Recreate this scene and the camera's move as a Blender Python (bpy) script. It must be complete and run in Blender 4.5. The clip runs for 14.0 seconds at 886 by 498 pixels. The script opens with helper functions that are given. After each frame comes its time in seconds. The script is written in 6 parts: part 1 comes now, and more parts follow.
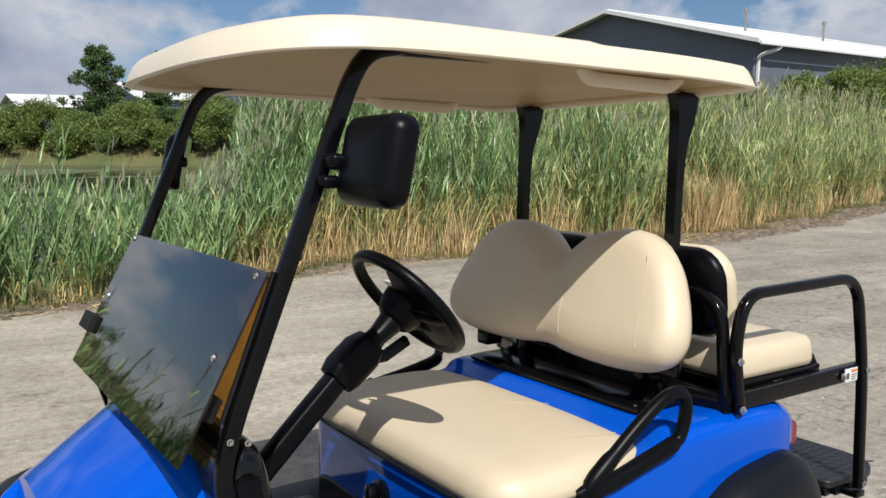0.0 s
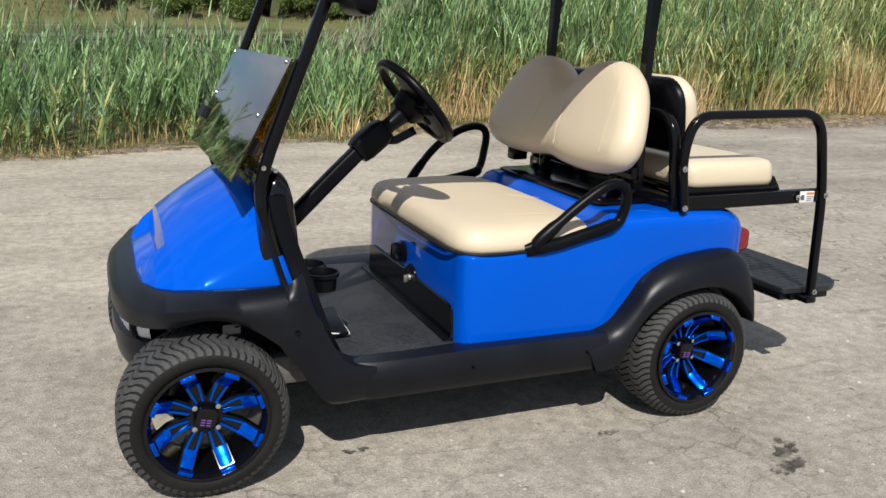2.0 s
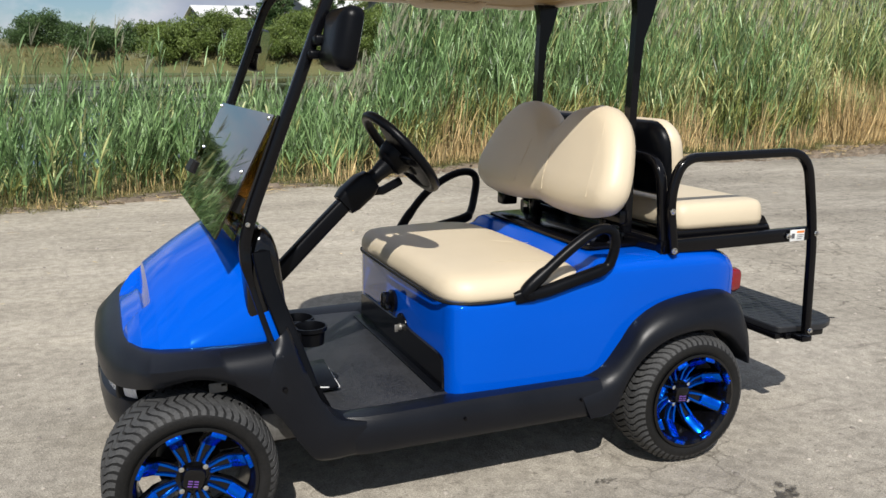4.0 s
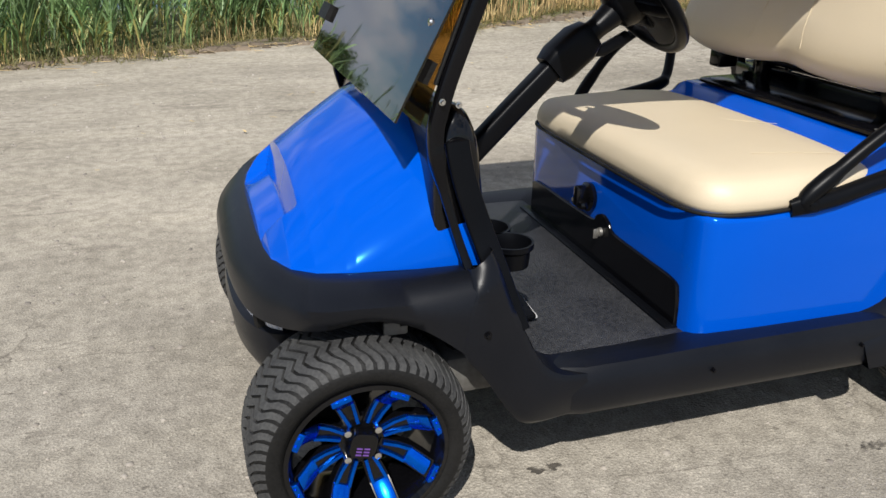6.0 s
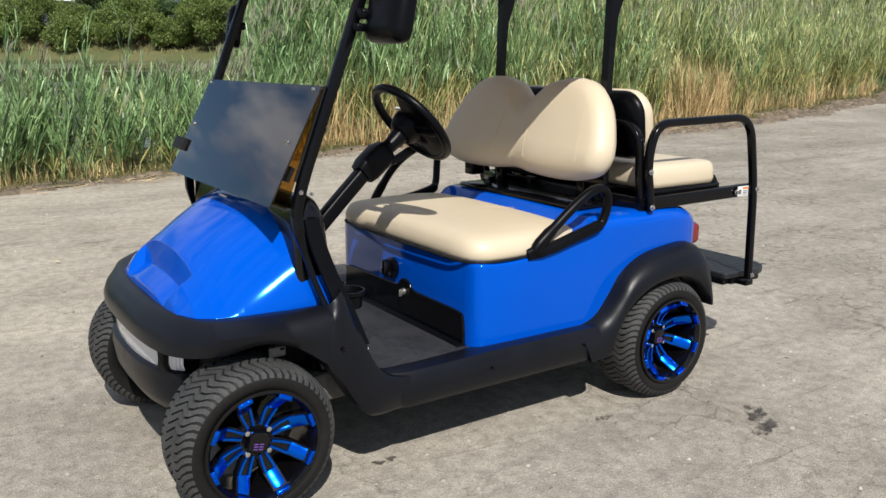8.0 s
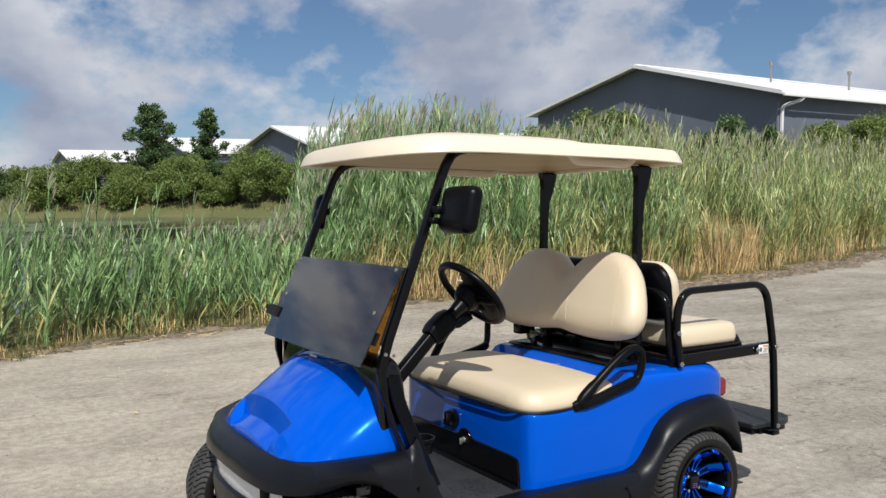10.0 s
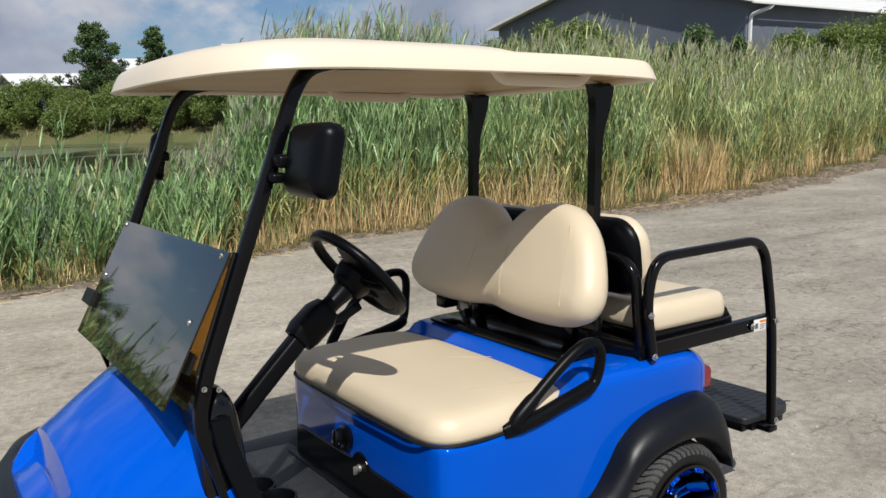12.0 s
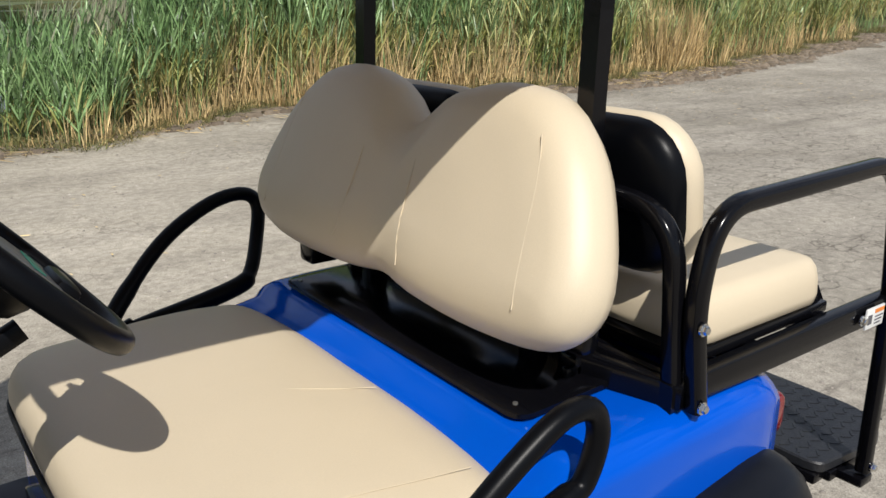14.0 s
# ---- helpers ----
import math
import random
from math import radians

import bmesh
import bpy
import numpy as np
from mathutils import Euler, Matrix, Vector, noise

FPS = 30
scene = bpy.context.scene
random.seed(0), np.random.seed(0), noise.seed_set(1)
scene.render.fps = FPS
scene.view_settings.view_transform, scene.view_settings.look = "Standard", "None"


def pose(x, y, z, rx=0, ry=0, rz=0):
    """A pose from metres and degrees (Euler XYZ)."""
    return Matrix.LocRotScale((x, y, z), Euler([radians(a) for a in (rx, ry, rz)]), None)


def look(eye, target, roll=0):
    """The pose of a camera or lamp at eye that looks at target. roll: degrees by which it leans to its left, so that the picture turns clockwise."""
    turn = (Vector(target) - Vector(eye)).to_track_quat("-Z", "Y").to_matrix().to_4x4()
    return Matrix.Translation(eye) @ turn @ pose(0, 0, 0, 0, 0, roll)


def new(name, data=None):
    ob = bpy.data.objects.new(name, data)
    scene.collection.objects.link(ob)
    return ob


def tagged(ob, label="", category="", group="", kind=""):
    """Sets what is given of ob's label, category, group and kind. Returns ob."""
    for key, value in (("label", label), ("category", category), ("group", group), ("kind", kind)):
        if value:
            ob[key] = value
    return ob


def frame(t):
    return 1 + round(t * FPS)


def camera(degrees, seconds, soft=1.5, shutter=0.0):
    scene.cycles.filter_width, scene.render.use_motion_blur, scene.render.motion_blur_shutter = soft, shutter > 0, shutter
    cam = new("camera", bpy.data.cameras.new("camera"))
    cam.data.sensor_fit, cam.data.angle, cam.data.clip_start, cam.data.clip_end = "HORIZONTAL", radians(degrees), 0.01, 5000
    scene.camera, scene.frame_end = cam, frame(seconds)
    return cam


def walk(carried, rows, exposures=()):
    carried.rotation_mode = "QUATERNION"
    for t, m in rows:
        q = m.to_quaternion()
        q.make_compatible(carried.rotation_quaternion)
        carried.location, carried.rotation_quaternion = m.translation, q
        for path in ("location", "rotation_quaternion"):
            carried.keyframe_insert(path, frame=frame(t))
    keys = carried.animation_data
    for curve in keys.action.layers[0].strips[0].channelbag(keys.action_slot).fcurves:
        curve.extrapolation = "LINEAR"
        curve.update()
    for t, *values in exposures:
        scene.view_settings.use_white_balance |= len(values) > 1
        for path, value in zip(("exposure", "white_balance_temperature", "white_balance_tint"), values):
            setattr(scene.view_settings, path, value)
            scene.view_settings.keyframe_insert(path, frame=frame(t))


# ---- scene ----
cam = camera(57.1, 14.0)
PATH = [
    (0, (-0.293, -1.87, 1.407), (0.828, -0.225, 1.206), 0.4),
    (0.5, (-0.271, -2.155, 1.39), (0.792, -0.478, 1.151), 1.2),
    (1, (-0.176, -2.356, 1.327), (0.77, -0.648, 0.893), 1.7),
    (1.5, (-0.152, -2.527, 1.275), (0.671, -0.792, 0.714), 2.2),
    (2, (-0.23, -2.733, 1.291), (0.534, -0.955, 0.785), 2.3),
    (2.2, (-0.251, -2.803, 1.288), (0.495, -1.005, 0.829), 2.1),
    (3.25, (-0.252, -2.895, 1.312), (0.508, -1.098, 0.932), 1.2),
    (4.3, (-0.144, -2.618, 1.327), (0.604, -0.824, 0.855), 0.5),
    (4.5, (-0.122, -2.545, 1.305), (0.596, -0.761, 0.755), 0.6),
    (5, (-0.048, -2.333, 1.273), (0.597, -0.563, 0.598), 1.0),
    (5.5, (-0.132, -2.106, 1.241), (0.459, -0.343, 0.504), 1.3),
    (6, (-0.274, -1.951, 1.248), (0.29, -0.191, 0.486), 0.7),
    (6.5, (-0.335, -2.108, 1.273), (0.366, -0.38, 0.552), 2.1),
    (7, (-0.397, -2.342, 1.274), (0.401, -0.607, 0.679), 1.3),
    (7.1, (-0.419, -2.406, 1.265), (0.415, -0.679, 0.697), 0.9),
    (7.5, (-0.575, -2.479, 1.278), (0.485, -0.879, 0.717), 1.2),
    (8, (-0.762, -2.621, 1.28), (0.332, -1.007, 0.836), 0.4),
    (8.5, (-0.904, -2.807, 1.272), (0.135, -1.14, 0.894), 0.7),
    (9, (-1.044, -2.932, 1.293), (-0.015, -1.242, 0.999), 0.5),
    (9.2, (-1.113, -2.976, 1.311), (-0.084, -1.272, 1.109), 0.5),
    (10.25, (-1.095, -2.955, 1.425), (-0.045, -1.262, 1.345), -0.2),
    (11.3, (-0.707, -2.566, 1.497), (0.37, -0.886, 1.363), -0.8),
    (11.5, (-0.631, -2.456, 1.49), (0.472, -0.795, 1.338), -1.2),
    (12, (-0.347, -2.248, 1.468), (0.761, -0.607, 1.188), -1.3),
    (12.5, (-0.078, -2.001, 1.411), (1.036, -0.392, 0.996), -1.2),
    (13, (0.162, -1.73, 1.369), (1.362, -0.211, 0.867), -0.7),
    (13.5, (0.415, -1.488, 1.356), (1.587, 0.027, 0.781), -0.4),
    (14, (0.597, -1.207, 1.356), (1.749, 0.32, 0.772), 0.4),
]
walk(cam, [(t, look(eye, target, roll)) for t, eye, target, roll in PATH], [(0.0, -0.07), (1.0, 0.0), (9.2, 0.0), (11.3, -0.22), (12.2, -0.15), (13.2, -0.04), (14.0, -0.12)])


# ---- world and light ----
SUN_WAY = Vector((0.37, 0.87, -1.0)).normalized()
sun_el = math.asin(-SUN_WAY.z)
sun_az = math.atan2(-SUN_WAY.x, -SUN_WAY.y)

world = bpy.data.worlds.new("world")
scene.world = world
world.use_nodes = True
wn, wl = world.node_tree.nodes, world.node_tree.links
wn.clear()
w_out = wn.new("ShaderNodeOutputWorld")
w_bg = wn.new("ShaderNodeBackground")
w_bg.inputs["Strength"].default_value = 0.081
w_sky = wn.new("ShaderNodeTexSky")
w_sky.sky_type = "NISHITA"
w_sky.sun_disc = False
w_sky.sun_elevation = sun_el
w_sky.sun_rotation = sun_az
w_sky.dust_density = 0.5
w_sky.ozone_density = 3.0
w_co = wn.new("ShaderNodeTexCoord")
w_map = wn.new("ShaderNodeMapping")
w_map.inputs["Scale"].default_value = (1.0, 1.0, 1.5)
w_map.inputs["Location"].default_value = (0.35, 0.1, 0.0)
w_noise = wn.new("ShaderNodeTexNoise")
w_noise.inputs["Scale"].default_value = 5.2
w_noise.inputs["Detail"].default_value = 10.0
w_noise.inputs["Roughness"].default_value = 0.58
w_ramp = wn.new("ShaderNodeValToRGB")
w_ramp.color_ramp.elements[0].position = 0.41
w_ramp.color_ramp.elements[1].position = 0.54
w_noise2 = wn.new("ShaderNodeTexNoise")
w_noise2.inputs["Scale"].default_value = 5.2
w_noise2.inputs["Detail"].default_value = 8.0
w_map2 = wn.new("ShaderNodeMapping")
w_map2.inputs["Location"].default_value = (0.0, 0.0, 0.09)
w_cloud = wn.new("ShaderNodeMixRGB")
w_cloud.inputs[1].default_value = (8.2, 8.5, 9.2, 1)
w_cloud.inputs[2].default_value = (3.9, 4.5, 6.0, 1)
w_mix = wn.new("ShaderNodeMixRGB")
wl.new(w_co.outputs["Generated"], w_map.inputs["Vector"])
wl.new(w_map.outputs["Vector"], w_noise.inputs["Vector"])
wl.new(w_map.outputs["Vector"], w_map2.inputs["Vector"])
wl.new(w_map2.outputs["Vector"], w_noise2.inputs["Vector"])
wl.new(w_noise.outputs["Fac"], w_ramp.inputs["Fac"])
w_ramp2 = wn.new("ShaderNodeValToRGB")
w_ramp2.color_ramp.elements[0].position = 0.38
w_ramp2.color_ramp.elements[1].position = 0.64
wl.new(w_noise2.outputs["Fac"], w_ramp2.inputs["Fac"])
wl.new(w_ramp2.outputs["Color"], w_cloud.inputs[0])
wl.new(w_ramp.outputs["Color"], w_mix.inputs[0])
w_tint = wn.new("ShaderNodeMixRGB")
w_tint.blend_type = "MULTIPLY"
w_tint.inputs[0].default_value = 1.0
w_tint.inputs[2].default_value = (0.80, 0.90, 1.0, 1)
wl.new(w_sky.outputs["Color"], w_tint.inputs[1])
wl.new(w_tint.outputs["Color"], w_mix.inputs[1])
wl.new(w_cloud.outputs["Color"], w_mix.inputs[2])
wl.new(w_mix.outputs["Color"], w_bg.inputs["Color"])
wl.new(w_bg.outputs["Background"], w_out.inputs["Surface"])

sun = new("sun", bpy.data.lights.new("sun", "SUN"))
sun.data.energy = 5.0
sun.data.angle = radians(0.55)
sun.data.color = (1.0, 0.965, 0.91)
sun.matrix_world = look((0, 0, 30), Vector((0, 0, 30)) + SUN_WAY)


# ---- materials ----
def material(name, base, rough=0.5, other=None, metallic=0.0, coat=0.0, grain=60.0, blotch=4.0, mix=0.5, bump=0.0, bump_scale=None,
             rough_span=0.08, island=0.0, specular=0.5, coat_rough=0.05, tint=None):
    """A surface of two colours mixed by coarse and fine noise, with uneven gloss and fine relief."""
    m = bpy.data.materials.new(name)
    m.use_nodes = True
    n, l = m.node_tree.nodes, m.node_tree.links
    b = n["Principled BSDF"]
    other = other or tuple(v * 0.8 for v in base)
    co = n.new("ShaderNodeTexCoord")
    fine, wide = n.new("ShaderNodeTexNoise"), n.new("ShaderNodeTexNoise")
    fine.inputs["Scale"].default_value, wide.inputs["Scale"].default_value = grain, blotch
    fine.inputs["Detail"].default_value, wide.inputs["Detail"].default_value = 4.0, 5.0
    l.new(co.outputs["Object"], fine.inputs["Vector"])
    l.new(co.outputs["Object"], wide.inputs["Vector"])
    total = n.new("ShaderNodeMath")
    total.operation = "ADD"
    l.new(fine.outputs["Fac"], total.inputs[0])
    l.new(wide.outputs["Fac"], total.inputs[1])
    span = n.new("ShaderNodeMapRange")
    span.inputs["From Min"].default_value, span.inputs["From Max"].default_value = 0.7, 1.3
    span.inputs["To Max"].default_value = mix * 2 if mix < 0.5 else 1.0
    l.new(total.outputs[0], span.inputs["Value"])
    col = n.new("ShaderNodeMixRGB")
    col.inputs[1].default_value, col.inputs[2].default_value = (*base, 1), (*other, 1)
    l.new(span.outputs["Result"], col.inputs[0])
    last = col.outputs["Color"]
    if island:
        geo, hsv, rng = n.new("ShaderNodeNewGeometry"), n.new("ShaderNodeHueSaturation"), n.new("ShaderNodeMapRange")
        rng.inputs["To Min"].default_value, rng.inputs["To Max"].default_value = 1 - island, 1 + island
        l.new(geo.outputs["Random Per Island"], rng.inputs["Value"])
        l.new(rng.outputs["Result"], hsv.inputs["Value"])
        l.new(last, hsv.inputs["Color"])
        last = hsv.outputs["Color"]
    l.new(last, b.inputs["Base Color"])
    gloss = n.new("ShaderNodeMapRange")
    gloss.inputs["To Min"].default_value, gloss.inputs["To Max"].default_value = max(0.02, rough - rough_span), min(1, rough + rough_span)
    l.new(wide.outputs["Fac"], gloss.inputs["Value"])
    l.new(gloss.outputs["Result"], b.inputs["Roughness"])
    b.inputs["Metallic"].default_value = metallic
    b.inputs["Coat Weight"].default_value, b.inputs["Coat Roughness"].default_value = coat, coat_rough
    b.inputs["Specular IOR Level"].default_value = specular
    if tint:
        b.inputs["Specular Tint"].default_value = (*tint, 1)
    if bump:
        relief, bn = n.new("ShaderNodeTexNoise"), n.new("ShaderNodeBump")
        relief.inputs["Scale"].default_value, relief.inputs["Detail"].default_value = bump_scale or grain, 3.0
        bn.inputs["Strength"].default_value, bn.inputs["Distance"].default_value = min(1.0, bump), 0.01
        l.new(co.outputs["Object"], relief.inputs["Vector"])
        l.new(relief.outputs["Fac"], bn.inputs["Height"])
        l.new(bn.outputs["Normal"], b.inputs["Normal"])
    return m


blue_paint = material("blue_paint", (0.0, 0.080, 0.535), 0.09, (0.0, 0.074, 0.50), coat=0.08, specular=0.47, grain=900, blotch=2.5, rough_span=0.04, coat_rough=0.03, tint=(0.10, 0.50, 1.0))
cream_vinyl = material("cream_vinyl", (0.662, 0.560, 0.402), 0.44, (0.62, 0.525, 0.378), grain=420, blotch=5, bump=0.10, bump_scale=700)
# roof underside: tan deepened to ochre for shade and warm ground bounce
shaded_tan_plastic = material("shaded_tan_plastic", (0.42, 0.29, 0.135), 0.5, (0.35, 0.24, 0.11), grain=200, blotch=3, bump=0.05, bump_scale=300)
cream_plastic = material("cream_plastic", (0.76, 0.665, 0.52), 0.36, (0.71, 0.62, 0.48), grain=300, blotch=3, bump=0.03, bump_scale=500)
black_plastic = material("black_plastic", (0.0020, 0.0023, 0.0034), 0.33, (0.0036, 0.0040, 0.0052), specular=0.13, grain=500, blotch=6, bump=0.04, bump_scale=900)
fender_plastic = material("fender_plastic", (0.0036, 0.0044, 0.0070), 0.34, (0.0070, 0.0080, 0.0112), specular=0.25, grain=300, blotch=5, bump=0.06, bump_scale=800)
dull_metal = material("dull_metal", (0.15, 0.145, 0.135), 0.6, (0.08, 0.075, 0.068), grain=60, blotch=12)
black_paint = material("black_paint", (0.002, 0.002, 0.003), 0.16, (0.004, 0.004, 0.005), specular=0.24, grain=300, blotch=7, rough_span=0.06)
gloss_black = material("gloss_black", (0.002, 0.002, 0.0025), 0.14, (0.004, 0.004, 0.005), specular=0.3, coat=0.25, grain=200, blotch=9, rough_span=0.05)
rubber = material("rubber", (0.007, 0.007, 0.007), 0.55, (0.014, 0.0135, 0.013), specular=0.22, grain=180, blotch=9, bump=0.15)
tread_rubber = material("tread_rubber", (0.022, 0.022, 0.023), 0.72, (0.062, 0.062, 0.061), grain=140, blotch=12, bump=0.2)
rubber_mat = material("rubber_mat", (0.012, 0.013, 0.016), 0.45, (0.046, 0.047, 0.051), specular=0.45, grain=90, blotch=5, bump=0.5, bump_scale=260)
candy_blue = material("candy_blue", (0.002, 0.17, 0.92), 0.22, (0.001, 0.10, 0.74), metallic=0.95, coat=0.0, grain=300, blotch=14, rough_span=0.06)
chrome = material("chrome", (0.75, 0.75, 0.74), 0.18, (0.6, 0.6, 0.58), metallic=1.0, grain=200, blotch=30)
bare_metal = material("bare_metal", (0.45, 0.44, 0.41), 0.45, (0.30, 0.28, 0.25), metallic=0.8, grain=120, blotch=12)
tread_plate = material("tread_plate", (0.008, 0.009, 0.012), 0.38, (0.020, 0.021, 0.024), grain=120, blotch=5, bump=0.2, bump_scale=300)
red_lens = material("red_lens", (0.22, 0.006, 0.010), 0.15, (0.16, 0.004, 0.008), coat=0.4, grain=200, blotch=30)
white_plastic = material("white_plastic", (0.74, 0.74, 0.72), 0.4, (0.66, 0.66, 0.63), grain=200, blotch=10)
orange_ink = material("orange_ink", (0.75, 0.22, 0.03), 0.5)
grey_ink = material("grey_ink", (0.10, 0.10, 0.11), 0.5)
purple_ink = material("purple_ink", (0.16, 0.07, 0.32), 0.4)
green_ink = material("green_ink", (0.02, 0.16, 0.12), 0.5)
underbody = material("underbody", (0.005, 0.005, 0.005), 0.7, (0.012, 0.011, 0.010), specular=0.2, grain=60, blotch=8)
barn_wall = material("barn_wall", (0.155, 0.175, 0.215), 0.55, (0.13, 0.148, 0.185), grain=30, blotch=0.6, mix=0.5)
barn_roof = material("barn_roof", (0.78, 0.78, 0.77), 0.5, (0.70, 0.70, 0.69), grain=8, blotch=0.5)
white_trim = material("white_trim", (0.80, 0.80, 0.79), 0.45, (0.72, 0.72, 0.70), grain=20, blotch=1.5)
reed_leaf = material("reed_leaf", (0.095, 0.185, 0.060), 0.40, (0.33, 0.47, 0.215), grain=5.0, blotch=0.9, island=0.8, specular=0.5)
reed_pale = material("reed_pale", (0.27, 0.31, 0.10), 0.45, (0.56, 0.56, 0.27), grain=5.0, blotch=0.9, island=0.65, specular=0.5)
reed_low = material("reed_low", (0.21, 0.26, 0.065), 0.5, (0.54, 0.44, 0.19), grain=4.0, blotch=0.7, island=0.65)
reed_straw = material("reed_straw", (0.42, 0.29, 0.13), 0.7, (0.60, 0.46, 0.23), grain=6.0, blotch=0.8, island=0.65)
reed_plume = material("reed_plume", (0.20, 0.22, 0.145), 0.8, (0.29, 0.27, 0.18), grain=5.0, blotch=1.0, island=0.3)
grass_blade = material("grass_blade", (0.12, 0.15, 0.045), 0.6, (0.30, 0.25, 0.11), grain=2.0, blotch=0.7, island=0.4)
bank_blade = material("bank_blade", (0.13, 0.12, 0.035), 0.7, (0.24, 0.19, 0.085), grain=0.8, blotch=0.3, island=0.35)
bark = material("bark", (0.09, 0.065, 0.045), 0.9, (0.05, 0.036, 0.026), grain=25, blotch=3, bump=0.6)
leaf_dark = material("leaf_dark", (0.060, 0.115, 0.038), 0.5, (0.115, 0.18, 0.060), grain=2.0, blotch=0.5, island=0.45)
leaf_light = material("leaf_light", (0.110, 0.165, 0.036), 0.5, (0.215, 0.275, 0.070), grain=2.0, blotch=0.6, island=0.45)
clod_earth = material("clod_earth", (0.12, 0.09, 0.064), 0.95, (0.22, 0.175, 0.125), grain=30, blotch=6, island=0.35)
pebble_stone = material("pebble_stone", (0.40, 0.36, 0.31), 0.85, (0.24, 0.21, 0.18), grain=30, blotch=5, island=0.4)


def leafy(m, amount):
    """Lets some light through a leaf."""
    n, l = m.node_tree.nodes, m.node_tree.links
    b, out = n["Principled BSDF"], n["Material Output"]
    thin, both = n.new("ShaderNodeBsdfTranslucent"), n.new("ShaderNodeMixShader")
    both.inputs[0].default_value = amount
    l.new(b.inputs["Base Color"].links[0].from_socket, thin.inputs["Color"])
    l.new(b.outputs[0], both.inputs[1])
    l.new(thin.outputs[0], both.inputs[2])
    l.new(both.outputs[0], out.inputs["Surface"])


for some in (reed_leaf, reed_pale, reed_low, grass_blade, leaf_dark, leaf_light):
    leafy(some, 0.3)


def gravel_material():
    m = bpy.data.materials.new("gravel_road")
    m.use_nodes = True
    n, l = m.node_tree.nodes, m.node_tree.links
    b = n["Principled BSDF"]
    co = n.new("ShaderNodeTexCoord")

    def noise_at(scale, detail, stretch=None):
        t = n.new("ShaderNodeTexNoise")
        t.inputs["Scale"].default_value, t.inputs["Detail"].default_value = scale, detail
        if stretch:
            mp = n.new("ShaderNodeMapping")
            mp.inputs["Scale"].default_value = stretch
            mp.inputs["Rotation"].default_value = (0, 0, radians(-8))
            l.new(co.outputs["Object"], mp.inputs["Vector"])
            l.new(mp.outputs["Vector"], t.inputs["Vector"])
        else:
            l.new(co.outputs["Object"], t.inputs["Vector"])
        return t.outputs["Fac"]

    def ramp(source, *stops):
        r = n.new("ShaderNodeValToRGB")
        e = r.color_ramp.elements
        while len(e) < len(stops):
            e.new(0.5)
        for k, (p, c) in enumerate(stops):
            e[k].position, e[k].color = p, (*c, 1)
        l.new(source, r.inputs["Fac"])
        return r.outputs["Color"]

    def mixed(kind, fac, a, c):
        x = n.new("ShaderNodeMixRGB")
        x.blend_type = kind
        x.inputs[0].default_value = fac if isinstance(fac, float) else 0.5
        if not isinstance(fac, float):
            l.new(fac, x.inputs[0])
        l.new(a, x.inputs[1])
        l.new(c, x.inputs[2])
        return x.outputs["Color"]

    broad = ramp(noise_at(0.55, 6.0, (1.0, 1.7, 1.0)), (0.32, (0.305, 0.277, 0.230)), (0.68, (0.450, 0.412, 0.348)))
    patch = ramp(noise_at(3.5, 8.0), (0.35, (0.84, 0.835, 0.83)), (0.62, (1.05, 1.045, 1.04)))
    cell = n.new("ShaderNodeTexVoronoi")
    cell.inputs["Scale"].default_value = 130.0
    l.new(co.outputs["Object"], cell.inputs["Vector"])
    grit = ramp(cell.outputs["Color"], (0.05, (0.38, 0.37, 0.36)), (0.3, (0.86, 0.85, 0.84)), (0.7, (1.05, 1.04, 1.03)), (0.95, (1.5, 1.48, 1.45)))
    speck = ramp(noise_at(17.0, 7.0), (0.38, (0.80, 0.795, 0.79)), (0.60, (1.08, 1.08, 1.08)))
    fleck = ramp(noise_at(240.0, 2.0), (0.38, (0.45, 0.45, 0.45)), (0.60, (1.22, 1.22, 1.22)))
    c = mixed("MULTIPLY", 0.6, broad, patch)
    # the worn, paler track between the cart and the reeds
    parts = n.new("ShaderNodeSeparateXYZ")
    l.new(co.outputs["Object"], parts.inputs[0])
    sums = [parts.outputs["Y"], noise_at(0.9, 5.0)]
    wob = n.new("ShaderNodeMath")
    wob.operation = "ADD"
    l.new(sums[0], wob.inputs[0])
    l.new(sums[1], wob.inputs[1])
    side, along, both = n.new("ShaderNodeMapRange"), n.new("ShaderNodeMapRange"), n.new("ShaderNodeMath")
    side.inputs["From Min"].default_value, side.inputs["From Max"].default_value = 0.6, 2.4
    along.inputs["From Min"].default_value, along.inputs["From Max"].default_value = 7.0, 2.5
    both.operation = "MULTIPLY"
    l.new(wob.outputs[0], side.inputs["Value"])
    l.new(parts.outputs["X"], along.inputs["Value"])
    l.new(side.outputs["Result"], both.inputs[0])
    l.new(along.outputs["Result"], both.inputs[1])
    pale = ramp(both.outputs[0], (0.0, (1.0, 1.0, 1.0)), (1.0, (1.17, 1.16, 1.13)))
    c = mixed("MULTIPLY", 1.0, c, pale)
    c = mixed("MULTIPLY", 0.42, c, grit)
    c = mixed("MULTIPLY", 0.8, c, speck)
    # small dark pits
    pits = ramp(noise_at(48.0, 4.0, (0.7, 1.2, 1.0)), (0.28, (0.50, 0.49, 0.48)), (0.37, (1.0, 1.0, 1.0)), (0.64, (1.0, 1.0, 1.0)), (0.74, (1.22, 1.22, 1.20)))
    c = mixed("MULTIPLY", 0.85, c, pits)
